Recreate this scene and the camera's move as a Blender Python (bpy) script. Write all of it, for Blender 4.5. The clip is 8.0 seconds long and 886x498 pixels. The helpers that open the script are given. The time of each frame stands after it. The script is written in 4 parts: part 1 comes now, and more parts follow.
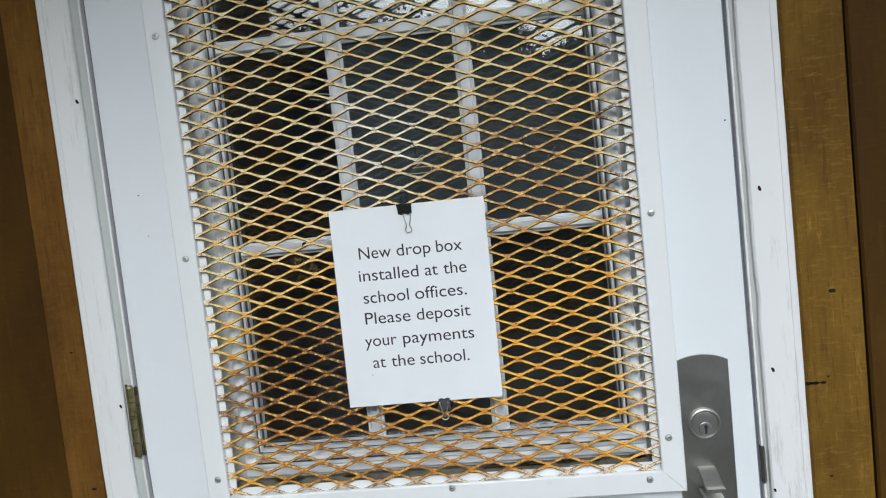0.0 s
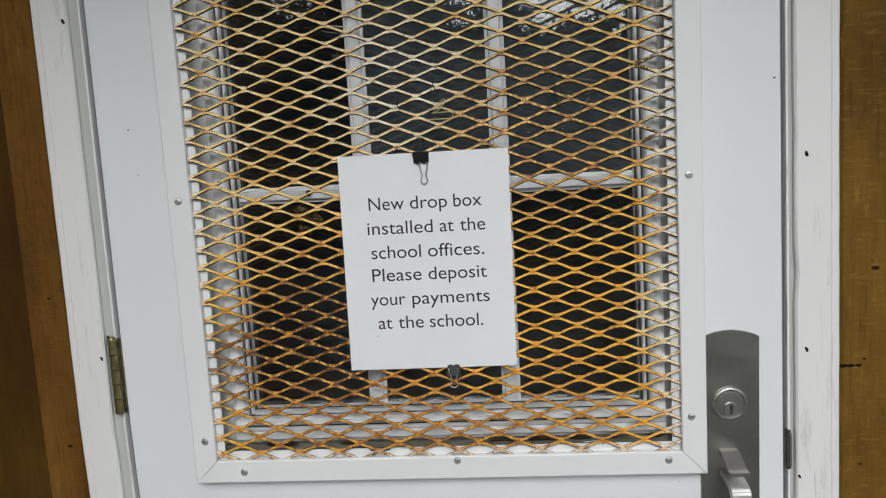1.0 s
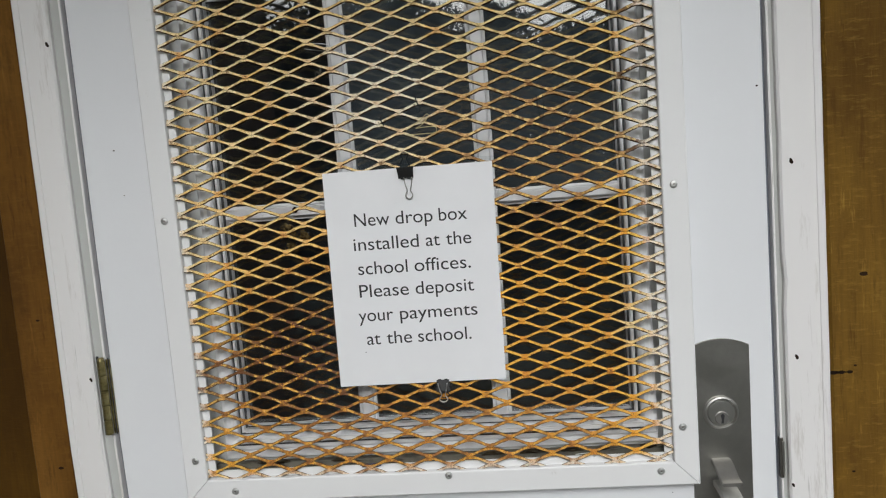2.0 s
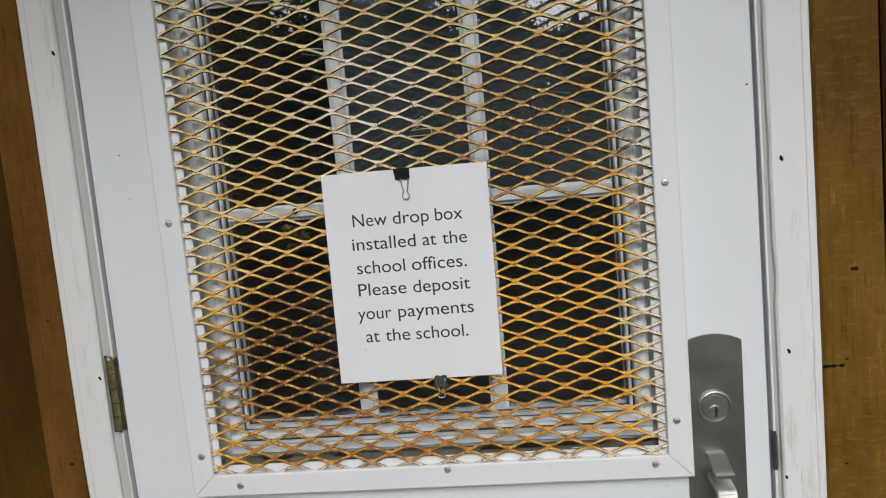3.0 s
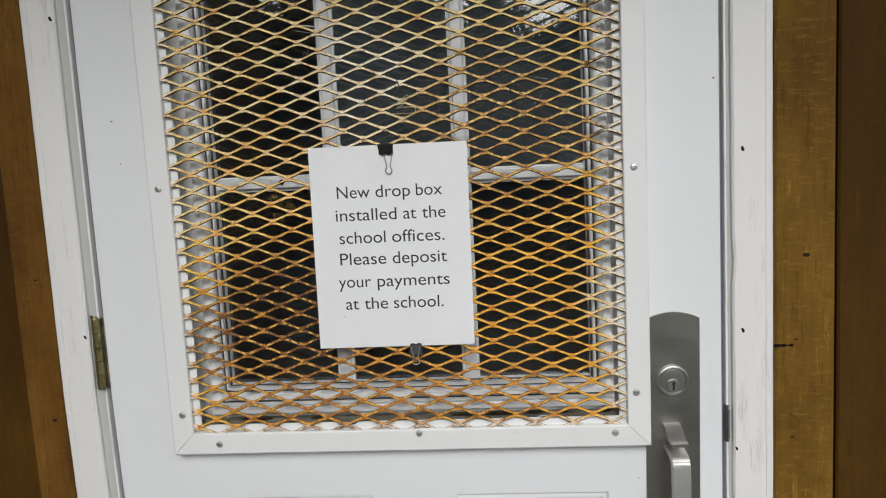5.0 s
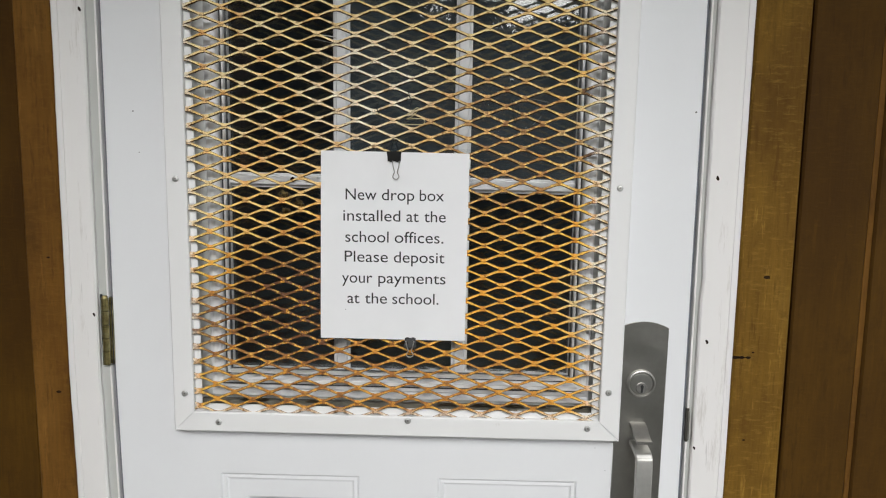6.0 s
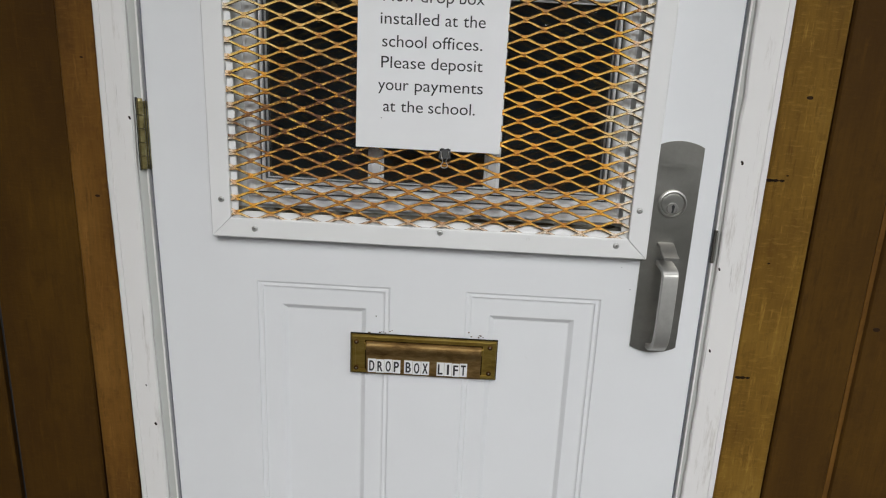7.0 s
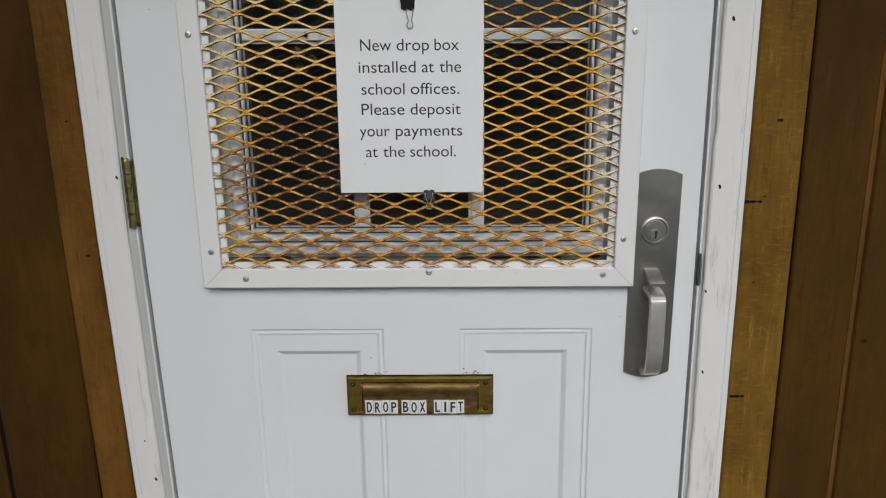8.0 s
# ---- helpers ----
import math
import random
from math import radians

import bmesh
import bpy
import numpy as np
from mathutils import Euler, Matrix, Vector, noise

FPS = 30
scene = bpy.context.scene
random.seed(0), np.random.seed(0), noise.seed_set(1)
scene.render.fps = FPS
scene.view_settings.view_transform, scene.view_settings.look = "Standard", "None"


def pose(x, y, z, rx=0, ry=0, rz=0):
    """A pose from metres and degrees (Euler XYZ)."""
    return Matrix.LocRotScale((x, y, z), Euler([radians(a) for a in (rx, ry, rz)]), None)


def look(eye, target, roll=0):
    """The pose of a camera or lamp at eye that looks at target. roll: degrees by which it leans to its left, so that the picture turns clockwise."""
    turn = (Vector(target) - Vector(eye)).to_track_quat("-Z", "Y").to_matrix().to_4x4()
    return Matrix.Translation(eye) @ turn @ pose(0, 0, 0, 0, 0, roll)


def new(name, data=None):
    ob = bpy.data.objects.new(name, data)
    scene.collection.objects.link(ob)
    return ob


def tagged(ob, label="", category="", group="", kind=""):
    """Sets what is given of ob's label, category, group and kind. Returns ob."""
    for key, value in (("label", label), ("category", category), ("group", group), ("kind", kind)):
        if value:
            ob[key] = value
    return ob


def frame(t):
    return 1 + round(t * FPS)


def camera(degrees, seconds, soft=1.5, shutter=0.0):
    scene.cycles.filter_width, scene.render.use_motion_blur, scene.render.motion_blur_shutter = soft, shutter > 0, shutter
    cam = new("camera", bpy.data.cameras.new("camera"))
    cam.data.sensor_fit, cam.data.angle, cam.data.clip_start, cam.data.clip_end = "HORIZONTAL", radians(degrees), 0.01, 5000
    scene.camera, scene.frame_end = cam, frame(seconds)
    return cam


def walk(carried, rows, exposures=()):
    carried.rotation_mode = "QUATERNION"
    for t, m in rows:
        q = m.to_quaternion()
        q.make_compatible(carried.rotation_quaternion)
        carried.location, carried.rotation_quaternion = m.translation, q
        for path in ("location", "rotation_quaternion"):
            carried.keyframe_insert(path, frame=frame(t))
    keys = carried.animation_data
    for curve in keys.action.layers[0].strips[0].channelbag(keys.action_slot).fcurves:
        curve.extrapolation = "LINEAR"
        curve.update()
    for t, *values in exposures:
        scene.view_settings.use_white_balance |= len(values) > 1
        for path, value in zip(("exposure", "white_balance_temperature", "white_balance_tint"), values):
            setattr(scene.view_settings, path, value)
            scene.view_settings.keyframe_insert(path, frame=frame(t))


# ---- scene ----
cam = camera(68.41, 8.0, soft=1.15)
PATH = [
    (0, (0.0990, -0.9150, 1.4550), (-0.0690, 1.0740, 1.3290), -6.20),
    (0.5, (0.0840, -0.8670, 1.4280), (-0.0330, 1.1180, 1.2160), -4.60),
    (1, (0.0530, -0.8490, 1.4250), (-0.0800, 1.1370, 1.2250), -3.40),
    (1.5, (0.0650, -0.8410, 1.4300), (-0.0600, 1.1470, 1.2520), -4.40),
    (1.7, (0.0684, -0.8423, 1.4320), (-0.0601, 1.1457, 1.2551), -4.39),
    (2.8, (0.0886, -0.8597, 1.4320), (-0.0779, 1.1253, 1.2559), -5.31),
    (3, (0.0920, -0.8630, 1.4350), (-0.0760, 1.1210, 1.2520), -5.20),
    (3.5, (0.1010, -0.8690, 1.4360), (-0.0840, 1.1110, 1.2180), -4.90),
    (4, (0.0980, -0.8860, 1.4190), (-0.0560, 1.0990, 1.2230), -4.50),
    (4.5, (0.1010, -0.8920, 1.4190), (-0.0490, 1.0910, 1.2090), -4.80),
    (4.7, (0.1009, -0.8975, 1.4076), (-0.0499, 1.0863, 1.2093), -4.09),
    (5.8, (0.0611, -0.9605, 1.4324), (0.0629, 1.0267, 1.2067), -0.31),
    (6, (0.0510, -0.9790, 1.4360), (0.0480, 1.0070, 1.2050), 0.90),
    (6.1, (0.0431, -0.9825, 1.4254), (0.0679, 1.0022, 1.2016), 2.58),
    (6.2, (0.0422, -0.9800, 1.4298), (0.0678, 0.9994, 1.1562), 3.46),
    (6.3, (0.0333, -0.9805, 1.4072), (0.0717, 0.9881, 1.0678), 3.74),
    (6.4, (0.0329, -0.9820, 1.3826), (0.0581, 0.9738, 0.9684), 4.37),
    (6.5, (0.0220, -0.9930, 1.3280), (0.0360, 0.9500, 0.8540), 4.30),
    (7, (0.0160, -1.0070, 1.2930), (-0.0040, 0.9270, 0.7850), 2.50),
    (7.5, (0.0220, -1.0160, 1.3070), (-0.0130, 0.9290, 0.8430), 0.80),
    (8, (0.0220, -1.0150, 1.3200), (0.0230, 0.9370, 0.8820), -0.80),
]
walk(cam, [(t, look(eye, target, roll)) for t, eye, target, roll in PATH],
     [(0, 0.47, 5850, 4), (0.5, 0.24, 6080, 6), (1, 0.20, 6230, 7), (4.5, 0.24, 6330, 8), (5.8, 0.36, 6400, 8), (6.3, 0.40, 6350, 8), (6.5, 0.28, 6350, 8), (7, 0.11, 6320, 8), (8, 0.00, 6320, 8)])

# ---- world and light: an overcast day in front of the door ----
world = bpy.data.worlds.new("overcast_sky")
scene.world = world
world.use_nodes = True
wn = world.node_tree
sky = wn.nodes.new("ShaderNodeTexSky")
sky.sky_type = "NISHITA"
sky.sun_disc = False
sky.sun_elevation, sky.sun_rotation = radians(35), radians(176)
sky.air_density, sky.dust_density, sky.ozone_density = 1.0, 4.0, 1.5
cloud = wn.nodes.new("ShaderNodeHueSaturation")
cloud.inputs["Saturation"].default_value = 0.25
wn.links.new(sky.outputs["Color"], cloud.inputs["Color"])
wn.links.new(cloud.outputs["Color"], wn.nodes["Background"].inputs["Color"])
wn.nodes["Background"].inputs["Strength"].default_value = 0.15
sun = new("sun", bpy.data.lights.new("sun", "SUN"))
sun.data.energy, sun.data.angle, sun.data.color = 0.5, radians(16), (1.0, 0.99, 0.97)
sun.matrix_world = look((0.4, -6.0, 5.4), (0, 0, 1.2))


# ---- materials ----
def material(name, colour, rough=0.5, metal=0.0):
    m = bpy.data.materials.new(name)
    m.use_nodes = True
    b = m.node_tree.nodes["Principled BSDF"]
    b.inputs["Base Color"].default_value = (*colour, 1)
    b.inputs["Roughness"].default_value = rough
    b.inputs["Metallic"].default_value = metal
    return m, m.node_tree, b


def coords(nt, scale=(1, 1, 1)):
    tc, mp = nt.nodes.new("ShaderNodeTexCoord"), nt.nodes.new("ShaderNodeMapping")
    mp.inputs["Scale"].default_value = scale
    nt.links.new(tc.outputs["Object"], mp.inputs["Vector"])
    return mp.outputs["Vector"]


def noise_tex(nt, vec, scale, detail=4.0, rough=0.55):
    n = nt.nodes.new("ShaderNodeTexNoise")
    n.inputs["Scale"].default_value, n.inputs["Detail"].default_value, n.inputs["Roughness"].default_value = scale, detail, rough
    nt.links.new(vec, n.inputs["Vector"])
    return n.outputs["Fac"]


def ramp(nt, fac, stops):
    r = nt.nodes.new("ShaderNodeValToRGB")
    el = r.color_ramp.elements
    while len(el) < len(stops):
        el.new(0.5)
    for e, (p, c) in zip(el, stops):
        e.position, e.color = p, (*c, 1) if len(c) == 3 else c
    nt.links.new(fac, r.inputs["Fac"])
    return r.outputs["Color"]


def blend(nt, fac, a, b, mode="MIX"):
    m = nt.nodes.new("ShaderNodeMix")
    m.data_type, m.blend_type = "RGBA", mode
    for sock, v in ((m.inputs["Factor"], fac), (m.inputs["A"], a), (m.inputs["B"], b)):
        if isinstance(v, (int, float)):
            sock.default_value = v
        elif isinstance(v, tuple):
            sock.default_value = (*v, 1)
        else:
            nt.links.new(v, sock)
    return m.outputs["Result"]


def bump(nt, b, height, strength, distance=0.001):
    n = nt.nodes.new("ShaderNodeBump")
    n.inputs["Strength"].default_value, n.inputs["Distance"].default_value = strength, distance
    nt.links.new(height, n.inputs["Height"])
    nt.links.new(n.outputs["Normal"], b.inputs["Normal"])


def grey(v):
    return (v, v, v)


def white_paint(name, colour, dirt, rough=0.45, grain=(1, 1, 1), dirt_at=0.62, cracks=0.0):
    m, nt, b = material(name, colour, rough)
    v = coords(nt, grain)
    big, fine = noise_tex(nt, v, 5, 4), noise_tex(nt, v, 90, 5, 0.7)
    spot = noise_tex(nt, v, 30, 6, 0.75)
    c = blend(nt, ramp(nt, big, [(0.35, grey(0.0)), (0.75, grey(0.5))]), colour, tuple(x * 0.93 for x in colour))
    c = blend(nt, ramp(nt, spot, [(dirt_at, grey(0.0)), (dirt_at + 0.16, grey(0.7))]), c, dirt)
    if cracks:
        split = noise_tex(nt, coords(nt, (1, 1, 0.035)), 150, 3, 0.6)
        c = blend(nt, ramp(nt, split, [(0.66, grey(0.0)), (0.71, grey(cracks))]), c, tuple(x * 0.45 for x in dirt))
    nt.links.new(c, b.inputs["Base Color"])
    nt.links.new(ramp(nt, big, [(0.3, grey(rough - 0.06)), (0.8, grey(rough + 0.12))]), b.inputs["Roughness"])
    bump(nt, b, fine, 0.12, 0.0006)
    return m


def stained_wood(name, light, mid, dark, bumpy=0.5, flecks=0.65, saw_marks=0.26):
    """Rough-sawn stained timber: grain along z, saw marks across it, knots and wear."""
    m, nt, b = material(name, mid, 0.78)
    b.inputs["Specular IOR Level"].default_value = 0.15
    v, cross = coords(nt, (1, 1, 0.05)), coords(nt, (0.22, 1, 1))
    info = nt.nodes.new("ShaderNodeObjectInfo")
    shift = nt.nodes.new("ShaderNodeVectorMath")
    shift.operation = "MULTIPLY_ADD"
    shift.inputs[1].default_value, shift.inputs[2].default_value = (7, 3, 5), (0, 0, 0)
    nt.links.new(info.outputs["Random"], shift.inputs[0])
    add = nt.nodes.new("ShaderNodeVectorMath")
    nt.links.new(v, add.inputs[0])
    nt.links.new(shift.outputs[0], add.inputs[1])
    v = add.outputs[0]
    grain, saw = noise_tex(nt, v, 160, 6, 0.65), noise_tex(nt, cross, 260, 3, 0.6)
    cloud = noise_tex(nt, coords(nt, (1, 1, 0.5)), 6, 5, 0.6)
    c = ramp(nt, cloud, [(0.3, dark), (0.52, mid), (0.75, light)])
    c = blend(nt, ramp(nt, grain, [(0.42, grey(0.0)), (0.8, grey(0.5))]), c, dark)
    c = blend(nt, ramp(nt, noise_tex(nt, coords(nt, (1, 1, 0.6)), 45, 6, 0.7), [(0.52, grey(0.0)), (0.72, grey(0.6))]), c, dark)
    c = blend(nt, ramp(nt, saw, [(0.54, grey(0.0)), (0.76, grey(saw_marks))]), c, light)
    fleck = noise_tex(nt, coords(nt, (1, 1, 0.13)), 75, 5, 0.7)
    c = blend(nt, ramp(nt, fleck, [(0.58, grey(0.0)), (0.70, grey(flecks))]), c, tuple(min(1.0, q * 1.35) for q in light))
    c = blend(nt, ramp(nt, fleck, [(0.32, grey(0.7)), (0.42, grey(0.0))]), c, dark)
    nt.links.new(c, b.inputs["Base Color"])
    h = blend(nt, 0.5, grain, saw)
    bump(nt, b, h, bumpy, 0.0015)
    return m


def brushed(name, colour, rough, scale=(1, 1, 0.02), metal=1.0):
    m, nt, b = material(name, colour, rough, metal)
    v = coords(nt, scale)
    fine, big = noise_tex(nt, v, 900, 3), noise_tex(nt, coords(nt), 22, 5, 0.65)
    nt.links.new(blend(nt, ramp(nt, big, [(0.35, grey(0.0)), (0.8, grey(0.8))]), colour, tuple(x * 0.72 for x in colour)), b.inputs["Base Color"])
    nt.links.new(ramp(nt, big, [(0.3, grey(rough - 0.05)), (0.75, grey(rough + 0.14))]), b.inputs["Roughness"])
    bump(nt, b, fine, 0.12, 0.0003)
    return m


DOOR_WHITE = white_paint("door_paint", (0.78, 0.79, 0.81), (0.5, 0.49, 0.46), 0.38, dirt_at=0.70)
TRIM_WHITE = white_paint("old_trim_paint", (0.79, 0.775, 0.765), (0.36, 0.32, 0.27), 0.5, (1, 1, 0.12), 0.58, 0.42)
FRAME_WHITE = white_paint("grille_frame_paint", (0.80, 0.80, 0.80), (0.5, 0.48, 0.44), 0.42, dirt_at=0.67)
LITE_WHITE = white_paint("window_frame_paint", (0.81, 0.82, 0.84), (0.36, 0.33, 0.28), 0.4, dirt_at=0.60)
# the jamb's shade is mixed into this grey
JAMB_GREY = white_paint("shaded_jamb_paint", (0.48, 0.49, 0.47), (0.25, 0.24, 0.22), 0.55, (1, 1, 0.2), 0.66)
RECESS_GREY = white_paint("shaded_recess_paint", (0.60, 0.61, 0.60), (0.28, 0.27, 0.25), 0.5, dirt_at=0.62)
BOARD = stained_wood("golden_stained_board", (0.27, 0.160, 0.028), (0.178, 0.096, 0.013), (0.085, 0.040, 0.006), 0.9, 0.6, 0.5)
BOARD_RED = stained_wood("reddish_stained_board", (0.22, 0.110, 0.022), (0.150, 0.068, 0.011), (0.065, 0.028, 0.005), 0.9, 0.4)
SIDING = stained_wood("brown_stained_siding", (0.094, 0.0450, 0.0044), (0.066, 0.0305, 0.0031), (0.043, 0.0186, 0.0021), 0.5, 0.25)
JOINT = stained_wood("joint_stain", (0.19, 0.090, 0.017), (0.13, 0.059, 0.0095), (0.06, 0.026, 0.005), 0.5, 0.25)
KNOT = stained_wood("dark_knot", (0.034, 0.016, 0.004), (0.022, 0.010, 0.003), (0.012, 0.006, 0.002), 0.5, 0.1)
STEEL = brushed("satin_steel", (0.42, 0.41, 0.38), 0.36)
STEEL_SOFT = brushed("worn_steel", (0.38, 0.37, 0.35), 0.46)


def old_brass(name, stops, rough):
    """Brass with dark tarnish, streaks and rubbed spots."""
    m, nt, b = material(name, stops[1], rough, 1.0)
    v = coords(nt, (0.35, 1, 1))
    cloud, fine = noise_tex(nt, v, 60, 6, 0.7), noise_tex(nt, coords(nt, (0.06, 1, 1)), 420, 4, 0.6)
    c = ramp(nt, cloud, [(0.32, stops[0]), (0.5, stops[1]), (0.72, stops[2])])
    c = blend(nt, ramp(nt, fine, [(0.5, grey(0.0)), (0.75, grey(0.5))]), c, stops[0])
    nt.links.new(c, b.inputs["Base Color"])
    nt.links.new(ramp(nt, cloud, [(0.3, grey(rough + 0.2)), (0.7, grey(rough))]), b.inputs["Roughness"])
    bump(nt, b, cloud, 0.25, 0.0006)
    return m


BRASS = old_brass("aged_brass", ((0.25, 0.165, 0.036), (0.42, 0.29, 0.068), (0.56, 0.41, 0.12)), 0.34)
BRASS_WORN = old_brass("worn_brass", ((0.15, 0.088, 0.032), (0.31, 0.195, 0.075), (0.44, 0.31, 0.14)), 0.44)
TARNISH = old_brass("black_tarnish", ((0.015, 0.011, 0.006), (0.05, 0.035, 0.014), (0.12, 0.08, 0.03)), 0.5)
SCREW_BROWN = old_brass("brown_screw", ((0.05, 0.026, 0.010), (0.13, 0.065, 0.022), (0.22, 0.12, 0.04)), 0.42)
HINGE_BRASS = old_brass("hinge_brass", ((0.10, 0.085, 0.035), (0.33, 0.28, 0.12), (0.50, 0.45, 0.24)), 0.36)
ZINC = brushed("zinc_screw", (0.70, 0.70, 0.69), 0.42, (1, 1, 1))
COLLAR = brushed("bright_steel", (0.60, 0.59, 0.56), 0.33, (1, 1, 1))
GOLD_WIRE = brushed("gold_wire", (0.66, 0.56, 0.30), 0.35, (1, 1, 1))
BLACK = material("black_enamel", (0.010, 0.010, 0.010), 0.6)[0]
DARK = material("dark_recess", (0.02, 0.02, 0.022), 0.8)[0]
INK = material("printed_ink", (0.022, 0.022, 0.024), 0.55)[0]
NAIL, _, b = material("rusted_nail", (0.018, 0.011, 0.007), 0.95)
b.inputs["Specular IOR Level"].default_value = 0.08
GAP_SHADE = material("bluish_gap_shade", (0.16, 0.17, 0.20), 0.6)[0]


def paper_material():
    m, nt, b = material("laminated_paper", (0.83, 0.835, 0.85), 0.35)
    v = coords(nt)
    bump(nt, b, noise_tex(nt, v, 9, 3), 0.10, 0.002)
    b.inputs["Coat Weight"].default_value, b.inputs["Coat Roughness"].default_value = 0.15, 0.25
    nt.links.new(ramp(nt, noise_tex(nt, v, 14, 4), [(0.3, (0.82, 0.825, 0.84)), (0.7, (0.85, 0.855, 0.87))]), b.inputs["Base Color"])
    return m


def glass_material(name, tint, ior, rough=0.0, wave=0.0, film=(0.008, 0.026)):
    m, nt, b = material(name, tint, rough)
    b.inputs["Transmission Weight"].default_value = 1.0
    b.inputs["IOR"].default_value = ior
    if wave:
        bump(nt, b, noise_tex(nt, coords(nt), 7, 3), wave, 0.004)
        # bluish diffuse layer stands in for the pale reflection on the panes
        veil, mix = nt.nodes.new("ShaderNodeBsdfDiffuse"), nt.nodes.new("ShaderNodeMixShader")
        veil.inputs["Color"].default_value = (0.36, 0.44, 0.50, 1)
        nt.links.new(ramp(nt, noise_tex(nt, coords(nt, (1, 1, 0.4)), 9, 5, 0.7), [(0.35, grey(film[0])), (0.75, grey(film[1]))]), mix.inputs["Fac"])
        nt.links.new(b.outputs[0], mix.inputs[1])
        nt.links.new(veil.outputs[0], mix.inputs[2])
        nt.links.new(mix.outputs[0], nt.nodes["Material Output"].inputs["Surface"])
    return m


def mesh_paint(name, stops):
    """Yellow-painted expanded metal: chalky where it has faded, orange and brown where it rusts."""
    m, nt, b = material(name, stops[1], 0.55)
    b.inputs["Specular IOR Level"].default_value = 0.25
    v = coords(nt)
    big, mid, fine = noise_tex(nt, v, 3.2, 4, 0.6), noise_tex(nt, v, 34, 5, 0.7), noise_tex(nt, v, 620, 4, 0.75)
    c = ramp(nt, mid, list(zip((0.28, 0.40, 0.56, 0.72), stops)))
    rub = noise_tex(nt, v, 120, 5, 0.75)
    c = blend(nt, ramp(nt, rub, [(0.30, grey(0.7)), (0.42, grey(0.0))]), c, (0.86, 0.66, 0.28))
    # chalky bloom and rust over some patches of the sheet
    tc = nt.nodes.new("ShaderNodeTexCoord")
    for centre, size, colour, most in (((-0.16, -0.017, 1.66), 0.40, (0.84, 0.73, 0.44), 0.85), ((0.14, -0.017, 1.80), 0.40, (0.84, 0.68, 0.34), 0.8), ((0.02, -0.017, 1.06), 0.46, (0.66, 0.28, 0.024), 0.75), ((0.29, -0.017, 1.50), 0.09, (0.80, 0.66, 0.36), 0.9), ((0.29, -0.017, 1.25), 0.08, (0.80, 0.66, 0.36), 0.9), ((-0.325, -0.017, 1.40), 0.07, (0.80, 0.66, 0.36), 0.8), ((-0.32, -0.017, 1.2), 0.06, (0.76, 0.58, 0.26), 0.6),
                                       ((-0.17, -0.017, 1.22), 0.15, (0.11, 0.043, 0.018), 1.0), ((-0.29, -0.017, 1.20), 0.08, (0.17, 0.07, 0.025), 0.9), ((0.13, -0.017, 1.47), 0.16, (0.33, 0.18, 0.075), 0.9), ((0.262, -0.017, 1.47), 0.024, (0.10, 0.05, 0.02), 1.0), ((0.260, -0.017, 1.56), 0.024, (0.10, 0.05, 0.02), 1.0), ((0.258, -0.017, 1.64), 0.022, (0.12, 0.06, 0.02), 0.9), ((-0.062, -0.017, 1.555), 0.11, (0.90, 0.84, 0.68), 1.0), ((0.02, -0.017, 1.10), 0.10, (0.26, 0.10, 0.025), 0.7), ((-0.15, -0.017, 1.09), 0.09, (0.30, 0.12, 0.03), 0.7), ((-0.22, -0.017, 1.115), 0.10, (0.32, 0.135, 0.03), 0.75), ((0.13, -0.017, 1.10), 0.11, (0.34, 0.14, 0.03), 0.7), ((-0.06, -0.017, 1.12), 0.09, (0.30, 0.12, 0.03), 0.7)):
        sub, ln = nt.nodes.new("ShaderNodeVectorMath"), nt.nodes.new("ShaderNodeVectorMath")
        sub.operation, ln.operation = "SUBTRACT", "LENGTH"
        sub.inputs[1].default_value = centre
        nt.links.new(tc.outputs["Object"], sub.inputs[0])
        nt.links.new(sub.outputs[0], ln.inputs[0])
        mr = nt.nodes.new("ShaderNodeMapRange")
        mr.inputs["From Min"].default_value, mr.inputs["From Max"].default_value = size, size * 0.45
        mr.inputs["To Max"].default_value = most
        nt.links.new(ln.outputs["Value"], mr.inputs["Value"])
        k = nt.nodes.new("ShaderNodeMath")
        k.operation = "MULTIPLY"
        nt.links.new(mr.outputs["Result"], k.inputs[0])
        rusted = colour[0] < 0.5
        nt.links.new(ramp(nt, rub if rusted else mid, [(0.44, grey(0.1)), (0.51, grey(1.0))] if rusted else [(0.35, grey(0.25)), (0.62, grey(1.0))]), k.inputs[1])
        c = blend(nt, k.outputs[0], c, colour)
    # white overspray from the frame along the sides and the bottom row
    axes = nt.nodes.new("ShaderNodeSeparateXYZ")
    nt.links.new(tc.outputs["Object"], axes.inputs[0])
    for axis, start, end in (("X", 0.262, 0.276), ("X", -0.314, -0.324), ("Z", 1.078, 1.068)):
        mr = nt.nodes.new("ShaderNodeMapRange")
        mr.inputs["From Min"].default_value, mr.inputs["From Max"].default_value, mr.inputs["To Max"].default_value = start, end, 0.85
        nt.links.new(axes.outputs[axis], mr.inputs["Value"])
        k = nt.nodes.new("ShaderNodeMath")
        k.operation = "MULTIPLY"
        nt.links.new(mr.outputs["Result"], k.inputs[0])
        nt.links.new(ramp(nt, rub, [(0.40, grey(1.0)), (0.58, grey(0.35))]), k.inputs[1])
        c = blend(nt, k.outputs[0], c, (0.80, 0.78, 0.70))
    c = blend(nt, ramp(nt, rub, [(0.545, grey(0.0)), (0.64, grey(0.85))]), c, (0.16, 0.058, 0.012))
    speck = ramp(nt, fine, [(0.55, grey(0.0)), (0.63, grey(0.9))])
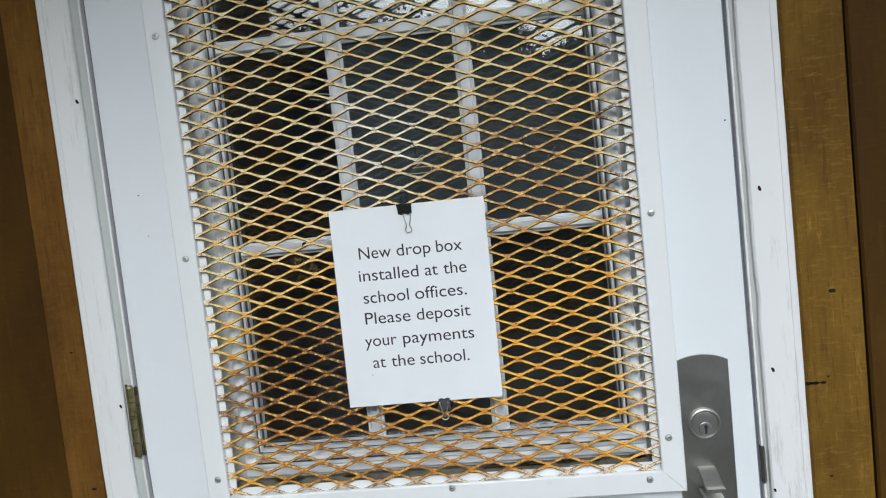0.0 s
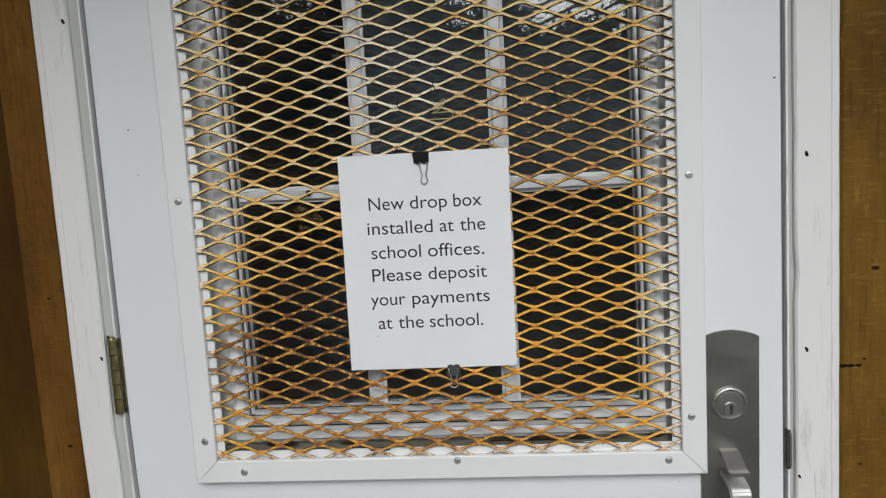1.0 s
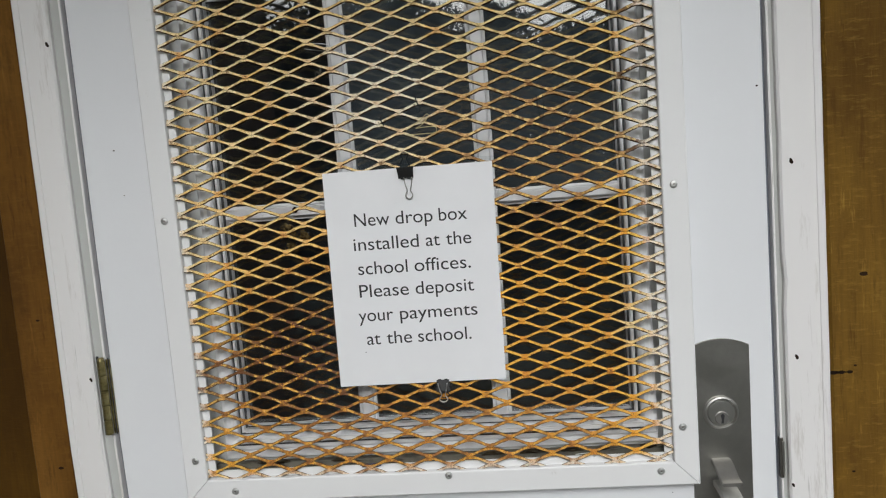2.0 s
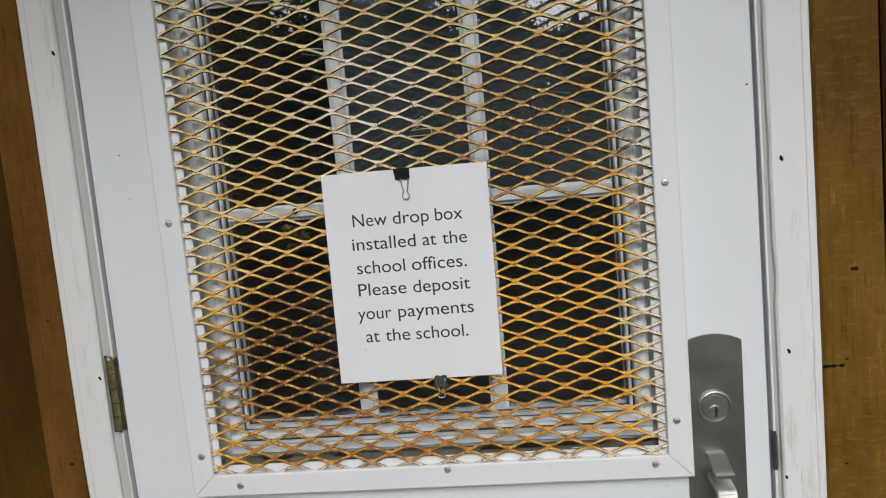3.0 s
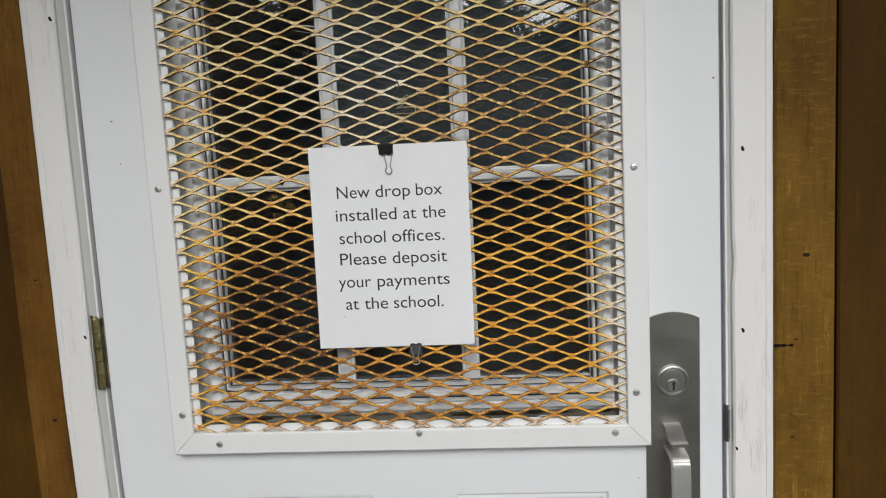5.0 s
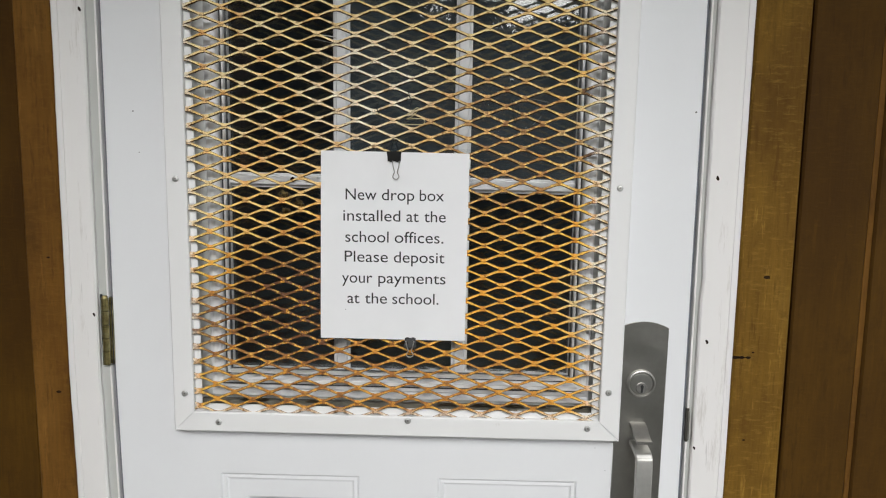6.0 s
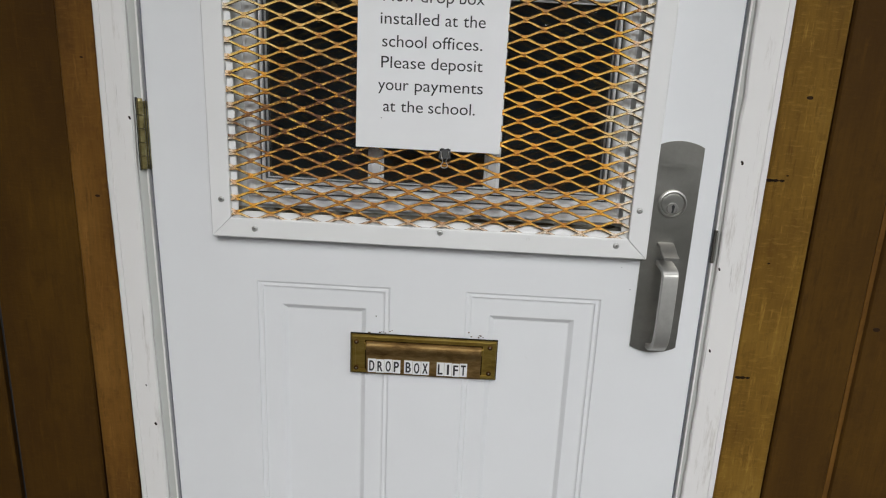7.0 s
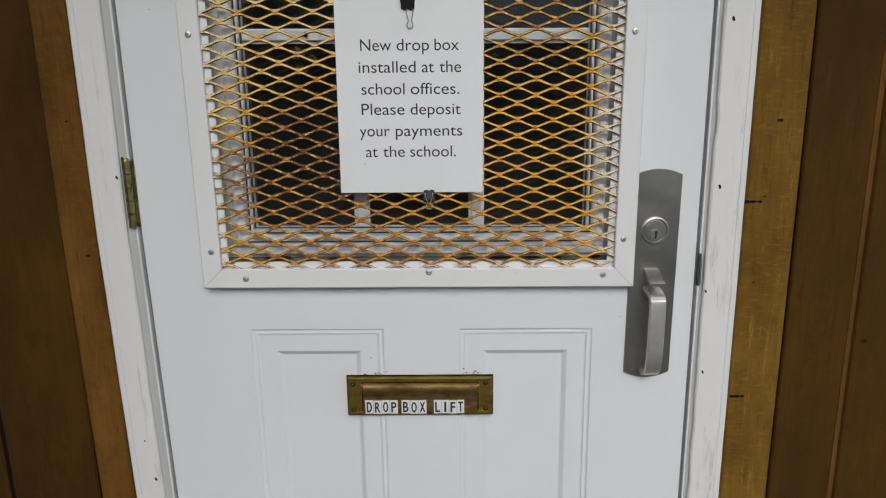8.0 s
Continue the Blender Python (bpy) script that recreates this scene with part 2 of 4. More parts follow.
    c = blend(nt, speck, c, (0.10, 0.042, 0.015))
    c = blend(nt, ramp(nt, big, [(0.55, grey(0.0)), (0.72, grey(0.45))]), c, (0.42, 0.17, 0.03))
    nt.links.new(c, b.inputs["Base Color"])
    bump(nt, b, fine, 0.5, 0.0008)
    return m


PAPER = paper_material()
FILM = glass_material("laminate_film", (0.92, 0.93, 0.94), 1.2, 0.12)
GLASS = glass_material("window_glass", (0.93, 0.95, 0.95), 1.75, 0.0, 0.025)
# stronger painted reflection veil, for the upper middle and right panes
GLASS_VEILED = glass_material("veiled_window_glass", (0.93, 0.95, 0.95), 1.75, 0.0, 0.025, (0.045, 0.12))
RUSTY = mesh_paint("rusty_yellow_paint", ((0.47, 0.21, 0.024), (0.77, 0.44, 0.055), (0.87, 0.60, 0.12), (0.92, 0.72, 0.30)))
RUSTY_KNOT = mesh_paint("rusty_orange_paint", ((0.42, 0.14, 0.012), (0.70, 0.28, 0.020), (0.82, 0.41, 0.036), (0.90, 0.59, 0.13)))
RUST = stained_wood("dark_rusted_edge", (0.20, 0.095, 0.020), (0.065, 0.030, 0.009), (0.018, 0.009, 0.005), 0.6, 0.35)


# ---- mesh helpers ----
SKEW = -0.010  # the hung door sits slightly out of square


def part(name, bm, mat, parent=None, label="", smooth=False, skew=False):
    """Links a bmesh as one mesh object, under a thing where one is given."""
    if skew:
        for v in bm.verts:
            v.co.z += SKEW * v.co.x
    bmesh.ops.recalc_face_normals(bm, faces=bm.faces)
    me = bpy.data.meshes.new(name)
    bm.to_mesh(me)
    bm.free()
    if mat:
        me.materials.append(mat)
    if smooth:
        for p in me.polygons:
            p.use_smooth = True
    ob = new(name, me)
    ob.parent = parent
    return tagged(ob, label) if label else ob


def settle(bm, amount=0.020):
    """The foot of the old frame's hinge side has moved towards the door."""
    bmesh.ops.bisect_plane(bm, geom=[*bm.verts, *bm.edges, *bm.faces], plane_co=(0, 0, 1.12), plane_no=(0, 0, 1))
    for v in bm.verts:
        if v.co.x < -0.42:
            v.co.x += amount * max(0.0, 1.12 - v.co.z)
    return bm


def box(bm, x0, x1, y0, y1, z0, z1, bevel=0.0, segments=2):
    made = bmesh.ops.create_cube(bm, size=1.0, matrix=Matrix.Translation(((x0 + x1) / 2, (y0 + y1) / 2, (z0 + z1) / 2)) @ Matrix.Diagonal((x1 - x0, y1 - y0, z1 - z0, 1)))
    if bevel:
        edges = {e for v in made["verts"] for e in v.link_edges}
        bmesh.ops.bevel(bm, geom=list(edges), offset=bevel, segments=segments, affect="EDGES", profile=0.6)
    return bm


def boxed(name, dims, mat, parent=None, bevel=0.0, label="", skew=False):
    return part(name, box(bmesh.new(), *dims, bevel), mat, parent, label, skew=skew)


def disc_stack(bm, x, z, rings, n=28):
    """A turned body whose axis runs along y: rings of (radius, y)."""
    loops = []
    for r, y in rings:
        loops.append([bm.verts.new((x + r * math.cos(a), y, z + r * math.sin(a))) for a in (2 * math.pi * k / n for k in range(n))])
    for a, b in zip(loops, loops[1:]):
        for k in range(n):
            bm.faces.new((a[k], a[(k + 1) % n], b[(k + 1) % n], b[k]))
    bm.faces.new(loops[0])
    bm.faces.new(loops[-1])
    return bm


def ring_sweep(bm, x0, x1, z0, z1, profile, cap=False):
    """A mitred frame round a rectangle: profile of (offset inwards, y)."""
    loops = []
    for o, y in profile:
        loops.append([bm.verts.new(p) for p in ((x0 + o, y, z0 + o), (x1 - o, y, z0 + o), (x1 - o, y, z1 - o), (x0 + o, y, z1 - o))])
    for a, b in zip(loops, loops[1:]):
        for k in range(4):
            bm.faces.new((a[k], a[(k + 1) % 4], b[(k + 1) % 4], b[k]))
    if cap:
        bm.faces.new(loops[-1])
    return bm


def extrude_outline(bm, pts, y0, y1, bevel=0.0):
    """A flat plate with the outline pts (x, z) between y0 (front) and y1 (back)."""
    front = [bm.verts.new((x, y0, z)) for x, z in pts]
    back = [bm.verts.new((x, y1, z)) for x, z in pts]
    n = len(pts)
    f = bm.faces.new(front)
    bm.faces.new(back)
    for k in range(n):
        bm.faces.new((front[k], front[(k + 1) % n], back[(k + 1) % n], back[k]))
    if bevel:
        bmesh.ops.bevel(bm, geom=list(f.edges), offset=bevel, segments=2, affect="EDGES", profile=0.6)
    return bm


def tube(bm, pts, radius, n=8):
    """A round wire along the points."""
    pts = [Vector(p) for p in pts]
    loops, side = [], None
    for k, p in enumerate(pts):
        d = (pts[min(k + 1, len(pts) - 1)] - pts[max(k - 1, 0)]).normalized()
        if side is None:
            side = d.orthogonal().normalized()
        side = (side - d * side.dot(d)).normalized()
        up = d.cross(side)
        loops.append([bm.verts.new(p + radius * (math.cos(a) * side + math.sin(a) * up)) for a in (2 * math.pi * j / n for j in range(n))])
    for a, b in zip(loops, loops[1:]):
        for k in range(n):
            bm.faces.new((a[k], a[(k + 1) % n], b[(k + 1) % n], b[k]))
    bm.faces.new(loops[0])
    bm.faces.new(loops[-1])
    return bm


def smooth_path(pts, steps=6):
    """Catmull-Rom through the points."""
    p = [Vector(q) for q in pts]
    out = []
    for k in range(len(p) - 1):
        a, b, c, d = p[max(k - 1, 0)], p[k], p[k + 1], p[min(k + 2, len(p) - 1)]
        for s in range(steps):
            t = s / steps
            out.append(0.5 * (2 * b + (c - a) * t + (2 * a - 5 * b + 4 * c - d) * t * t + (3 * b - a - 3 * c + d) * t ** 3))
    return out + [p[-1]]


def lettering(name, text, x0, x1, base, y, height, mat, parent, label, bold=0.0, tilt=0.0, fat=0.0):
    """Flat printed text facing the viewer, fitted between x0 and x1 with its baseline at base; height is that of a capital."""
    cu = bpy.data.curves.new(name, "FONT")
    cu.body, cu.size, cu.offset, cu.extrude = text, height / 0.69, bold, 0.0
    tmp = bpy.data.objects.new(name, cu)
    me = bpy.data.meshes.new_from_object(tmp)
    bpy.data.objects.remove(tmp)
    xs = [v.co.x for v in me.vertices]
    lo, k = min(xs), (x1 - x0) / (max(xs) - min(xs))
    for v in me.vertices:
        x, z = (v.co.x - lo) * k, v.co.y
        v.co = (x0 + x, y, base + z + tilt * x)
    if fat:
        bm = bmesh.new()
        for k, (dx, dz) in enumerate(((-fat, 0), (fat, 0), (0, fat), (0, -fat))):
            old = set(bm.verts)
            bm.from_mesh(me)
            for v in set(bm.verts) - old:
                v.co += Vector((dx, -0.00004 * k, dz))
        bm.to_mesh(me)
        bm.free()
    me.materials.append(mat)
    ob = new(name, me)
    ob.parent = parent
    return tagged(ob, label)


def thing(name, label, category, group="", kind=""):
    return tagged(new(name), label, category, group, kind)


def screw(name, x, z, y, radius, mat, parent, turn=0.5, depth=0.0022):
    bm = disc_stack(bmesh.new(), x, z, [(radius, y), (radius, y - depth * 0.35), (radius * 0.8, y - depth * 0.8), (radius * 0.42, y - depth), (radius * 0.36, y - depth * 0.55)], 18)
    ob = part(name, bm, mat, parent, smooth=False)
    c, s = math.cos(turn), math.sin(turn)
    bm = bmesh.new()
    a = radius * 0.34
    extrude_outline(bm, [(x + a * c, z + a * s), (x - a * s, z + a * c), (x - a * c, z - a * s), (x + a * s, z - a * c)], y - depth * 0.60, y - depth * 0.5)
    part("drive_recess", bm, STEEL_SOFT, ob)
    return ob


# ---- main dimensions (metres) ----
DL, DR = -0.4545, 0.4275          # door edges
DB, DT = 0.085, 2.115           # door bottom and top
GL, GR, GB, GT = -0.276, 0.248, 1.127, 1.992   # glass of the door's window
FLOOR = 0.06

# ---- large structure ----
floor = part("floor", box(bmesh.new(), -1.3, 3.2, -2.2, 0.3, FLOOR - 0.15, FLOOR), white_paint("porch_concrete", (0.11, 0.106, 0.10), (0.06, 0.056, 0.05), 0.8, dirt_at=0.5))
tagged(floor, "grey worn concrete porch slab before the door", "floor", kind="structure")
ground = part("ground", box(bmesh.new(), -400, 400, -400, 400, -0.6, -0.12), white_paint("gravel_and_grass", (0.045, 0.05, 0.03), (0.025, 0.03, 0.016), 0.9, dirt_at=0.45))
tagged(ground, "dull green and grey open ground before the building", "ground", kind="structure")
ceiling = part("ceiling", box(bmesh.new(), -3.0, 3.4, -1.30, 0.1, 2.60, 2.68), SIDING)
tagged(ceiling, "brown stained boarded porch ceiling over the door", "ceiling", kind="structure")

wall = thing("wall_north", "brown stained vertical board wall round a white door", "wall", kind="structure")
JL, JR = DL - 0.028, DR + 0.026   # outer faces of the jambs
backing = bmesh.new()
box(backing, -3.0, JL - 0.002, 0.030, 0.15, FLOOR, 2.6)
box(backing, JR + 0.002, 3.4, 0.030, 0.15, FLOOR, 2.6)
box(backing, JL - 0.002, JR + 0.002, 0.030, 0.15, DT + 0.035, 2.6)
part("backing", backing, DARK, wall)


def board(x0, x1, y0, z0, z1, mat, wobble):
    """One rough-sawn board with worn edges, slightly out of line."""
    bm = bmesh.new()
    n = 26
    rows = []
    for k in range(n + 1):
        z = z0 + (z1 - z0) * k / n
        e = 0.0012 * noise.noise((x0 * 9, z * 3.1, 1.0)) + wobble * (z - 1.1)
        f = 0.0012 * noise.noise((x1 * 9, z * 3.1, 5.0)) + wobble * (z - 1.1)
        rows.append([bm.verts.new(p) for p in ((x0 + e, 0.029, z), (x0 + e, y0 + 0.003, z), (x0 + e + 0.003, y0, z), (x1 + f - 0.003, y0, z), (x1 + f, y0 + 0.003, z), (x1 + f, 0.029, z))])
    for a, b in zip(rows, rows[1:]):
        for k in range(6):
            bm.faces.new((a[k], a[(k + 1) % 6], b[(k + 1) % 6], b[k]))
    bm.faces.new(rows[0])
    bm.faces.new(rows[-1])
    if x0 < -0.5 and x1 > -0.53:
        settle(bm, 0.012)
    return part("board", bm, mat, wall)


tagged(board(0.4985, 0.5800, -0.002, FLOOR, 2.60, BOARD, 0.0), "golden-brown rough-sawn trim board")
tagged(board(-0.5825, -0.5252, -0.002, FLOOR, 2.60, BOARD_RED, 0.0), "reddish-brown rough-sawn trim board")
x = 0.5892
for w, gap in ((0.1050, 0.0100), (0.125, 0.009), *((0.13, 0.007),) * 18):
    board(x, x + w, 0.009, FLOOR, 2.60, SIDING, 0.0)
    boxed("joint_strip", (x + w + 0.0016, x + w + gap + 0.004, 0.0135, 0.0280, FLOOR, 2.60), JOINT, wall, 0.001, "brown stained strip in the board joint")
    x += w + gap
x = -0.5905
for w in (0.1485, *(0.14,) * 15):
    board(x - w, x, 0.017, FLOOR, 2.60, SIDING, 0.0)
    x -= w + 0.0095
part("header", box(bmesh.new(), -0.5235, 0.4955, 0.002, 0.029, DT + 0.10, 2.60, 0.002), SIDING, wall, "brown stained boards over the door")
side = boxed("wall_west", (-0.94, -0.86, -2.10, 0.008, FLOOR, 2.60), SIDING)
tagged(side, "brown stained side wall of the porch", "wall", kind="structure")

# nails, checks and knots in the boards
for nx, nz, w in ((0.5110, 1.162, 0.020), (0.5130, 0.832, 0.016)):
    bm = bmesh.new()
    for k in range(5):
        cx = nx - w / 2 + w * k / 4
        r = (0.0034, 0.0022, 0.003, 0.0012, 0.0026)[k]
        extrude_outline(bm, [(cx + 1.5 * r * math.cos(a), nz + r * math.sin(a) * (0.8 + 0.3 * noise.noise((a, nz, k)))) for a in (6.283 * j / 9 for j in range(9))], -0.0026, -0.0016)
    tagged(part("nail", bm, NAIL, wall), "bent dark nail with a rust streak")
for nx, ny, nz, r in ((0.541, -0.0024, 1.287, 0.004), (0.528, -0.0024, 1.17, 0.0016), (0.722, 0.0086, 0.923, 0.005), (0.523, -0.0024, 1.03, 0.0018), (-0.548, -0.0024, 1.30, 0.002), (-0.543, -0.0024, 1.09, 0.003)):
    bm = bmesh.new()
    extrude_outline(bm, [(nx + 1.3 * r * math.cos(a) * (1 + 0.4 * noise.noise((a, nx, 2))), nz + 0.7 * r * math.sin(a)) for a in (6.283 * j / 10 for j in range(10))], ny, ny + 0.001)
    part("knot", bm, KNOT, wall)

# ---- casing and jambs ----
CY = -0.0075   # face of the casing


def casing(name, x0, x1, inner):
    """A flat painted casing with one crack line near its outer edge and chipped arrises."""
    t = thing(name, "chipped white painted door casing with old nail holes", "door casing", "door casings", "structure")
    bm = bmesh.new()
    n = 60
    rows = []
    s = 1 if inner > 0 else -1   # inner > 0: the inner edge is x1
    line = x0 + 0.011 if s > 0 else x1 - 0.011
    for k in range(n + 1):
        z = FLOOR + 0.01 + (DT + 0.09 - FLOOR) * k / n
        a, c = (0.0011 * noise.noise((q, z * 13, 3.0)) for q in (x0 * 31, x1 * 31))
        chip = max(0.0, noise.noise((x1 * 7, z * 21, 9.0)) - 0.25) * 0.006
        e0, e1 = x0 + abs(a) + (chip if s < 0 else 0), x1 - abs(c) - (chip if s > 0 else 0)
        rows.append([bm.verts.new(p) for p in ((e0, 0.029, z), (e0, CY + 0.0025, z), (e0 + 0.0025, CY, z), (line - 0.0008, CY, z), (line, CY + 0.0013, z), (line + 0.0008, CY, z), (e1 - 0.0025, CY, z), (e1, CY + 0.0025, z), (e1, 0.029, z))])
    for a, b in zip(rows, rows[1:]):
        for k in range(9):
            bm.faces.new((a[k], a[(k + 1) % 9], b[(k + 1) % 9], b[k]))
    bm.faces.new(rows[0])
    bm.faces.new(rows[-1])
    part("casing_board", settle(bm) if x0 < 0 else bm, TRIM_WHITE, t)
    return t


cas_l = casing("trim_left_casing", -0.5235, -0.4745, 1)
cas_r = casing("trim_right_casing", 0.4405, 0.4955, -1)
head = thing("trim_head_casing", "white painted casing board over the door", "door casing", "door casings", "structure")
boxed("casing_board", (-0.4745, 0.4405, -0.0070, 0.029, DT + 0.012, DT + 0.098), TRIM_WHITE, head, 0.002)
for nx, nz, par, r in ((-0.4800, 1.663, cas_l, 0.0028), (-0.4795, 1.214, cas_l, 0.0024), (-0.4755, 0.696, cas_l, 0.0026), (-0.487, 0.768, cas_l, 0.0014), (0.4545, 1.435, cas_r, 0.0030), (0.4535, 1.187, cas_r, 0.0028), (0.4495, 0.879, cas_r, 0.0024), (0.4445, 1.018, cas_r, 0.0022)):
    bm = bmesh.new()
    extrude_outline(bm, [(nx + r * math.cos(a) * (0.8 + 0.5 * noise.noise((a * 2, nx * 9, nz * 9))), nz + 1.15 * r * math.sin(a) - 0.5 * r * math.cos(a)) for a in (6.283 * j / 10 for j in range(10))], CY - 0.0004, CY + 0.0006)
    part("nail_hole", bm, NAIL, par, "dark nail hole with chipped paint")

# jamb posts and head are greyed to show them standing in shade
jamb = thing("trim_door_jamb", "white painted door jamb, greyed for its shade, with dark gap strips", "door jamb", kind="structure")
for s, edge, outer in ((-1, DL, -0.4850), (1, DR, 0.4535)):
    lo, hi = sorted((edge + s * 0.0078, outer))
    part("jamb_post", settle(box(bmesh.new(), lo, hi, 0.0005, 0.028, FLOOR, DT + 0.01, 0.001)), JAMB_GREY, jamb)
    lo, hi = sorted((edge + s * 0.0045, edge + s * 0.0076))
    # a bluish dark strip draws the shadow line of the door gap
    part("bead", settle(box(bmesh.new(), lo, hi, -0.0025, 0.028, FLOOR, DT + 0.01, 0.001)), TRIM_WHITE, jamb, "thin white painted bead")
    lo, hi = sorted((edge + s * 0.0008, edge + s * 0.0043))
    part("gap_strip", settle(box(bmesh.new(), lo, hi, 0.006, 0.028, FLOOR, DT + 0.01, 0.001)), GAP_SHADE, jamb, "bluish grey strip standing for the shadow in the door gap")
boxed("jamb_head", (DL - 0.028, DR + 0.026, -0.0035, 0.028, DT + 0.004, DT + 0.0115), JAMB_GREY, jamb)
boxed("threshold", (DL - 0.012, DR + 0.012, -0.06, 0.10, FLOOR, DB - 0.004), STEEL, jamb, 0.004)

# ---- the door ----
door = thing("door_1", "closed white painted panel door with a barred window and mail slot", "door", kind="structure")
PANELS = ((-0.295, -0.077), (0.047, 0.266))
PZ0, PZ1 = 0.25, 0.9585


def door_slab():
    bm = bmesh.new()
    holes = [(a, b, PZ0, PZ1) for a, b in PANELS] + [(-0.3282, 0.2937, 1.0638, 2.0452)]
    xs = sorted({DL + 0.002, DR - 0.002, *[h[0] for h in holes], *[h[1] for h in holes]})
    zs = sorted({DB, DT, *[h[2] for h in holes], *[h[3] for h in holes]})
    for y in (0.0, 0.044):
        grid = {(a, c): bm.verts.new((a, y, c)) for a in xs for c in zs}
        for a, b in zip(xs, xs[1:]):
            for c, d in zip(zs, zs[1:]):
                if any(h[0] - 1e-6 <= a and b <= h[1] + 1e-6 and h[2] - 1e-6 <= c and d <= h[3] + 1e-6 for h in (holes if y == 0 else holes[2:])):
                    continue
                bm.faces.new([grid[q] for q in ((a, c), (b, c), (b, d), (a, d))])
    ring_sweep(bm, DL, DR, DB, DT, [(0.002, 0.0), (0.0005, 0.0006), (0.0, 0.002), (0.0, 0.042), (0.002, 0.044)])
    h = holes[2]
    ring_sweep(bm, h[0], h[1], h[2], h[3], [(0, 0.0), (0, 0.044)])
    for h in holes[:2]:
        ring_sweep(bm, *h, [(0, 0.0), (0.0011, 0.0020), (0.0033, 0.0030), (0.0083, 0.0024), (0.0096, 0.0044), (0.0119, 0.0050), (0.0395, 0.0049), (0.0404, 0.0053), (0.0470, 0.0104), (0.0490, 0.0107)], cap=True)
    bmesh.ops.remove_doubles(bm, verts=bm.verts, dist=1e-5)
    return bm


part("slab", settle(door_slab()), DOOR_WHITE, door, "white painted door leaf with two embossed panels", skew=True)

# window frame: outer band, cove and glazing bead, swept round the glass
LW = 0.031
# the recess ring is coloured grey for the shade behind the grille frame
part("window_insert", ring_sweep(bmesh.new(), -0.3281, 0.2936, 1.0639, 2.0451, [(0.0, 0.0300), (0.0, 0.0142), (0.040, 0.0142), (0.040, 0.0300)]), RECESS_GREY, door, "weathered recess round the window, greyed for its shade", skew=True)
lite = part("window_frame", ring_sweep(bmesh.new(), GL - LW, GR + LW, GB - LW, GT + LW, [
    (0.0, 0.0141), (0.0, 0.0050), (0.0008, 0.0028), (0.0030, 0.0012), (0.0070, 0.0004), (0.0120, 0.0006), (0.0165, 0.0022), (0.0190, 0.0046), (0.0200, 0.0070), (0.0206, 0.0130),
    (0.0228, 0.0130), (0.0236, 0.0085), (0.0270, 0.0085), (0.0282, 0.0135), (0.0296, 0.0150), (0.031, 0.0150), (0.031, 0.0245), (0.016, 0.0245)]), LITE_WHITE, door, "white moulded window frame with a glazing bead", skew=True)
GROOVE_DARK = white_paint("dark_groove_shade", (0.045, 0.047, 0.05), (0.02, 0.02, 0.02), 0.6)
FOAM = white_paint("grimy_foam_tape", (0.70, 0.705, 0.705), (0.16, 0.15, 0.12), 0.7, dirt_at=0.60)
GRIME = white_paint("settled_dirt", (0.155, 0.145, 0.115), (0.05, 0.045, 0.035), 0.85, dirt_at=0.5)
# dark strips laid along the frame's grooves and under the sill deepen their shade
part("glazing_gasket", ring_sweep(bmesh.new(), GL - 0.0104, GR + 0.0104, GB - 0.0104, GT + 0.0104, [(0.0, 0.0131), (0.0002, 0.0104), (0.0018, 0.0104), (0.0022, 0.0131)]), GROOVE_DARK, lite, "dark strip standing for shade in a groove of the window frame", skew=True)
part("glazing_gasket", ring_sweep(bmesh.new(), GL - 0.0034, GR + 0.0034, GB - 0.0034, GT + 0.0034, [(0.0, 0.0140), (0.0002, 0.0122), (0.0028, 0.0128), (0.0034, 0.0240)]), GROOVE_DARK, lite, "dark strip standing for shade in a groove of the window frame", skew=True)
part("glazing_sill", box(bmesh.new(), GL - 0.002, GR + 0.002, 0.0060, 0.0148, GB - 0.0074, GB - 0.0020, 0.0006), FOAM, lite, "grey weathered sill strip under the panes", skew=True)
part("glazing_sill", box(bmesh.new(), GL - 0.012, GR + 0.012, -0.0006, 0.0020, GB - 0.0205, GB - 0.0150, 0.0006), FOAM, lite, "grey weathered sill strip under the panes", skew=True)
part("glazing_gasket", box(bmesh.new(), GL - 0.012, GR + 0.012, -0.0005, 0.0020, GB - 0.0228, GB - 0.0207, 0.0003), GROOVE_DARK, lite, "dark strip standing for shade in a groove of the window frame", skew=True)
part("sill_plate", box(bmesh.new(), GL - LW, GR + LW, 0.0050, 0.0140, GB - LW - 0.0115, GB - LW - 0.0003, 0.0012), LITE_WHITE, lite, "white sill plate under the window frame", skew=True)
MX = (-0.1065, 0.0770)
MZ = (1.4195, 1.7140)


def muntin_profile(w):
    return [(-w, 0.0247), (-w, 0.0215), (-w * 0.78, 0.0207), (-w * 0.70, 0.0211), (-w * 0.62, 0.0170), (-w * 0.52, 0.0158), (w * 0.52, 0.0158), (w * 0.62, 0.0170), (w * 0.70, 0.0211), (w * 0.78, 0.0207), (w, 0.0215), (w, 0.0247)]


def bar(bm, start, end, axis, centre, w):
    prof = muntin_profile(w)
    loops = []
    for s in (start, end):
        loops.append([bm.verts.new((s, y, centre + o) if axis == "x" else (centre + o, y, s)) for o, y in prof])
    a, b = loops
    for k in range(len(prof)):
        bm.faces.new((a[k], a[(k + 1) % len(prof)], b[(k + 1) % len(prof)], b[k]))
    bm.faces.new(a)
    bm.faces.new(b)
    return bm


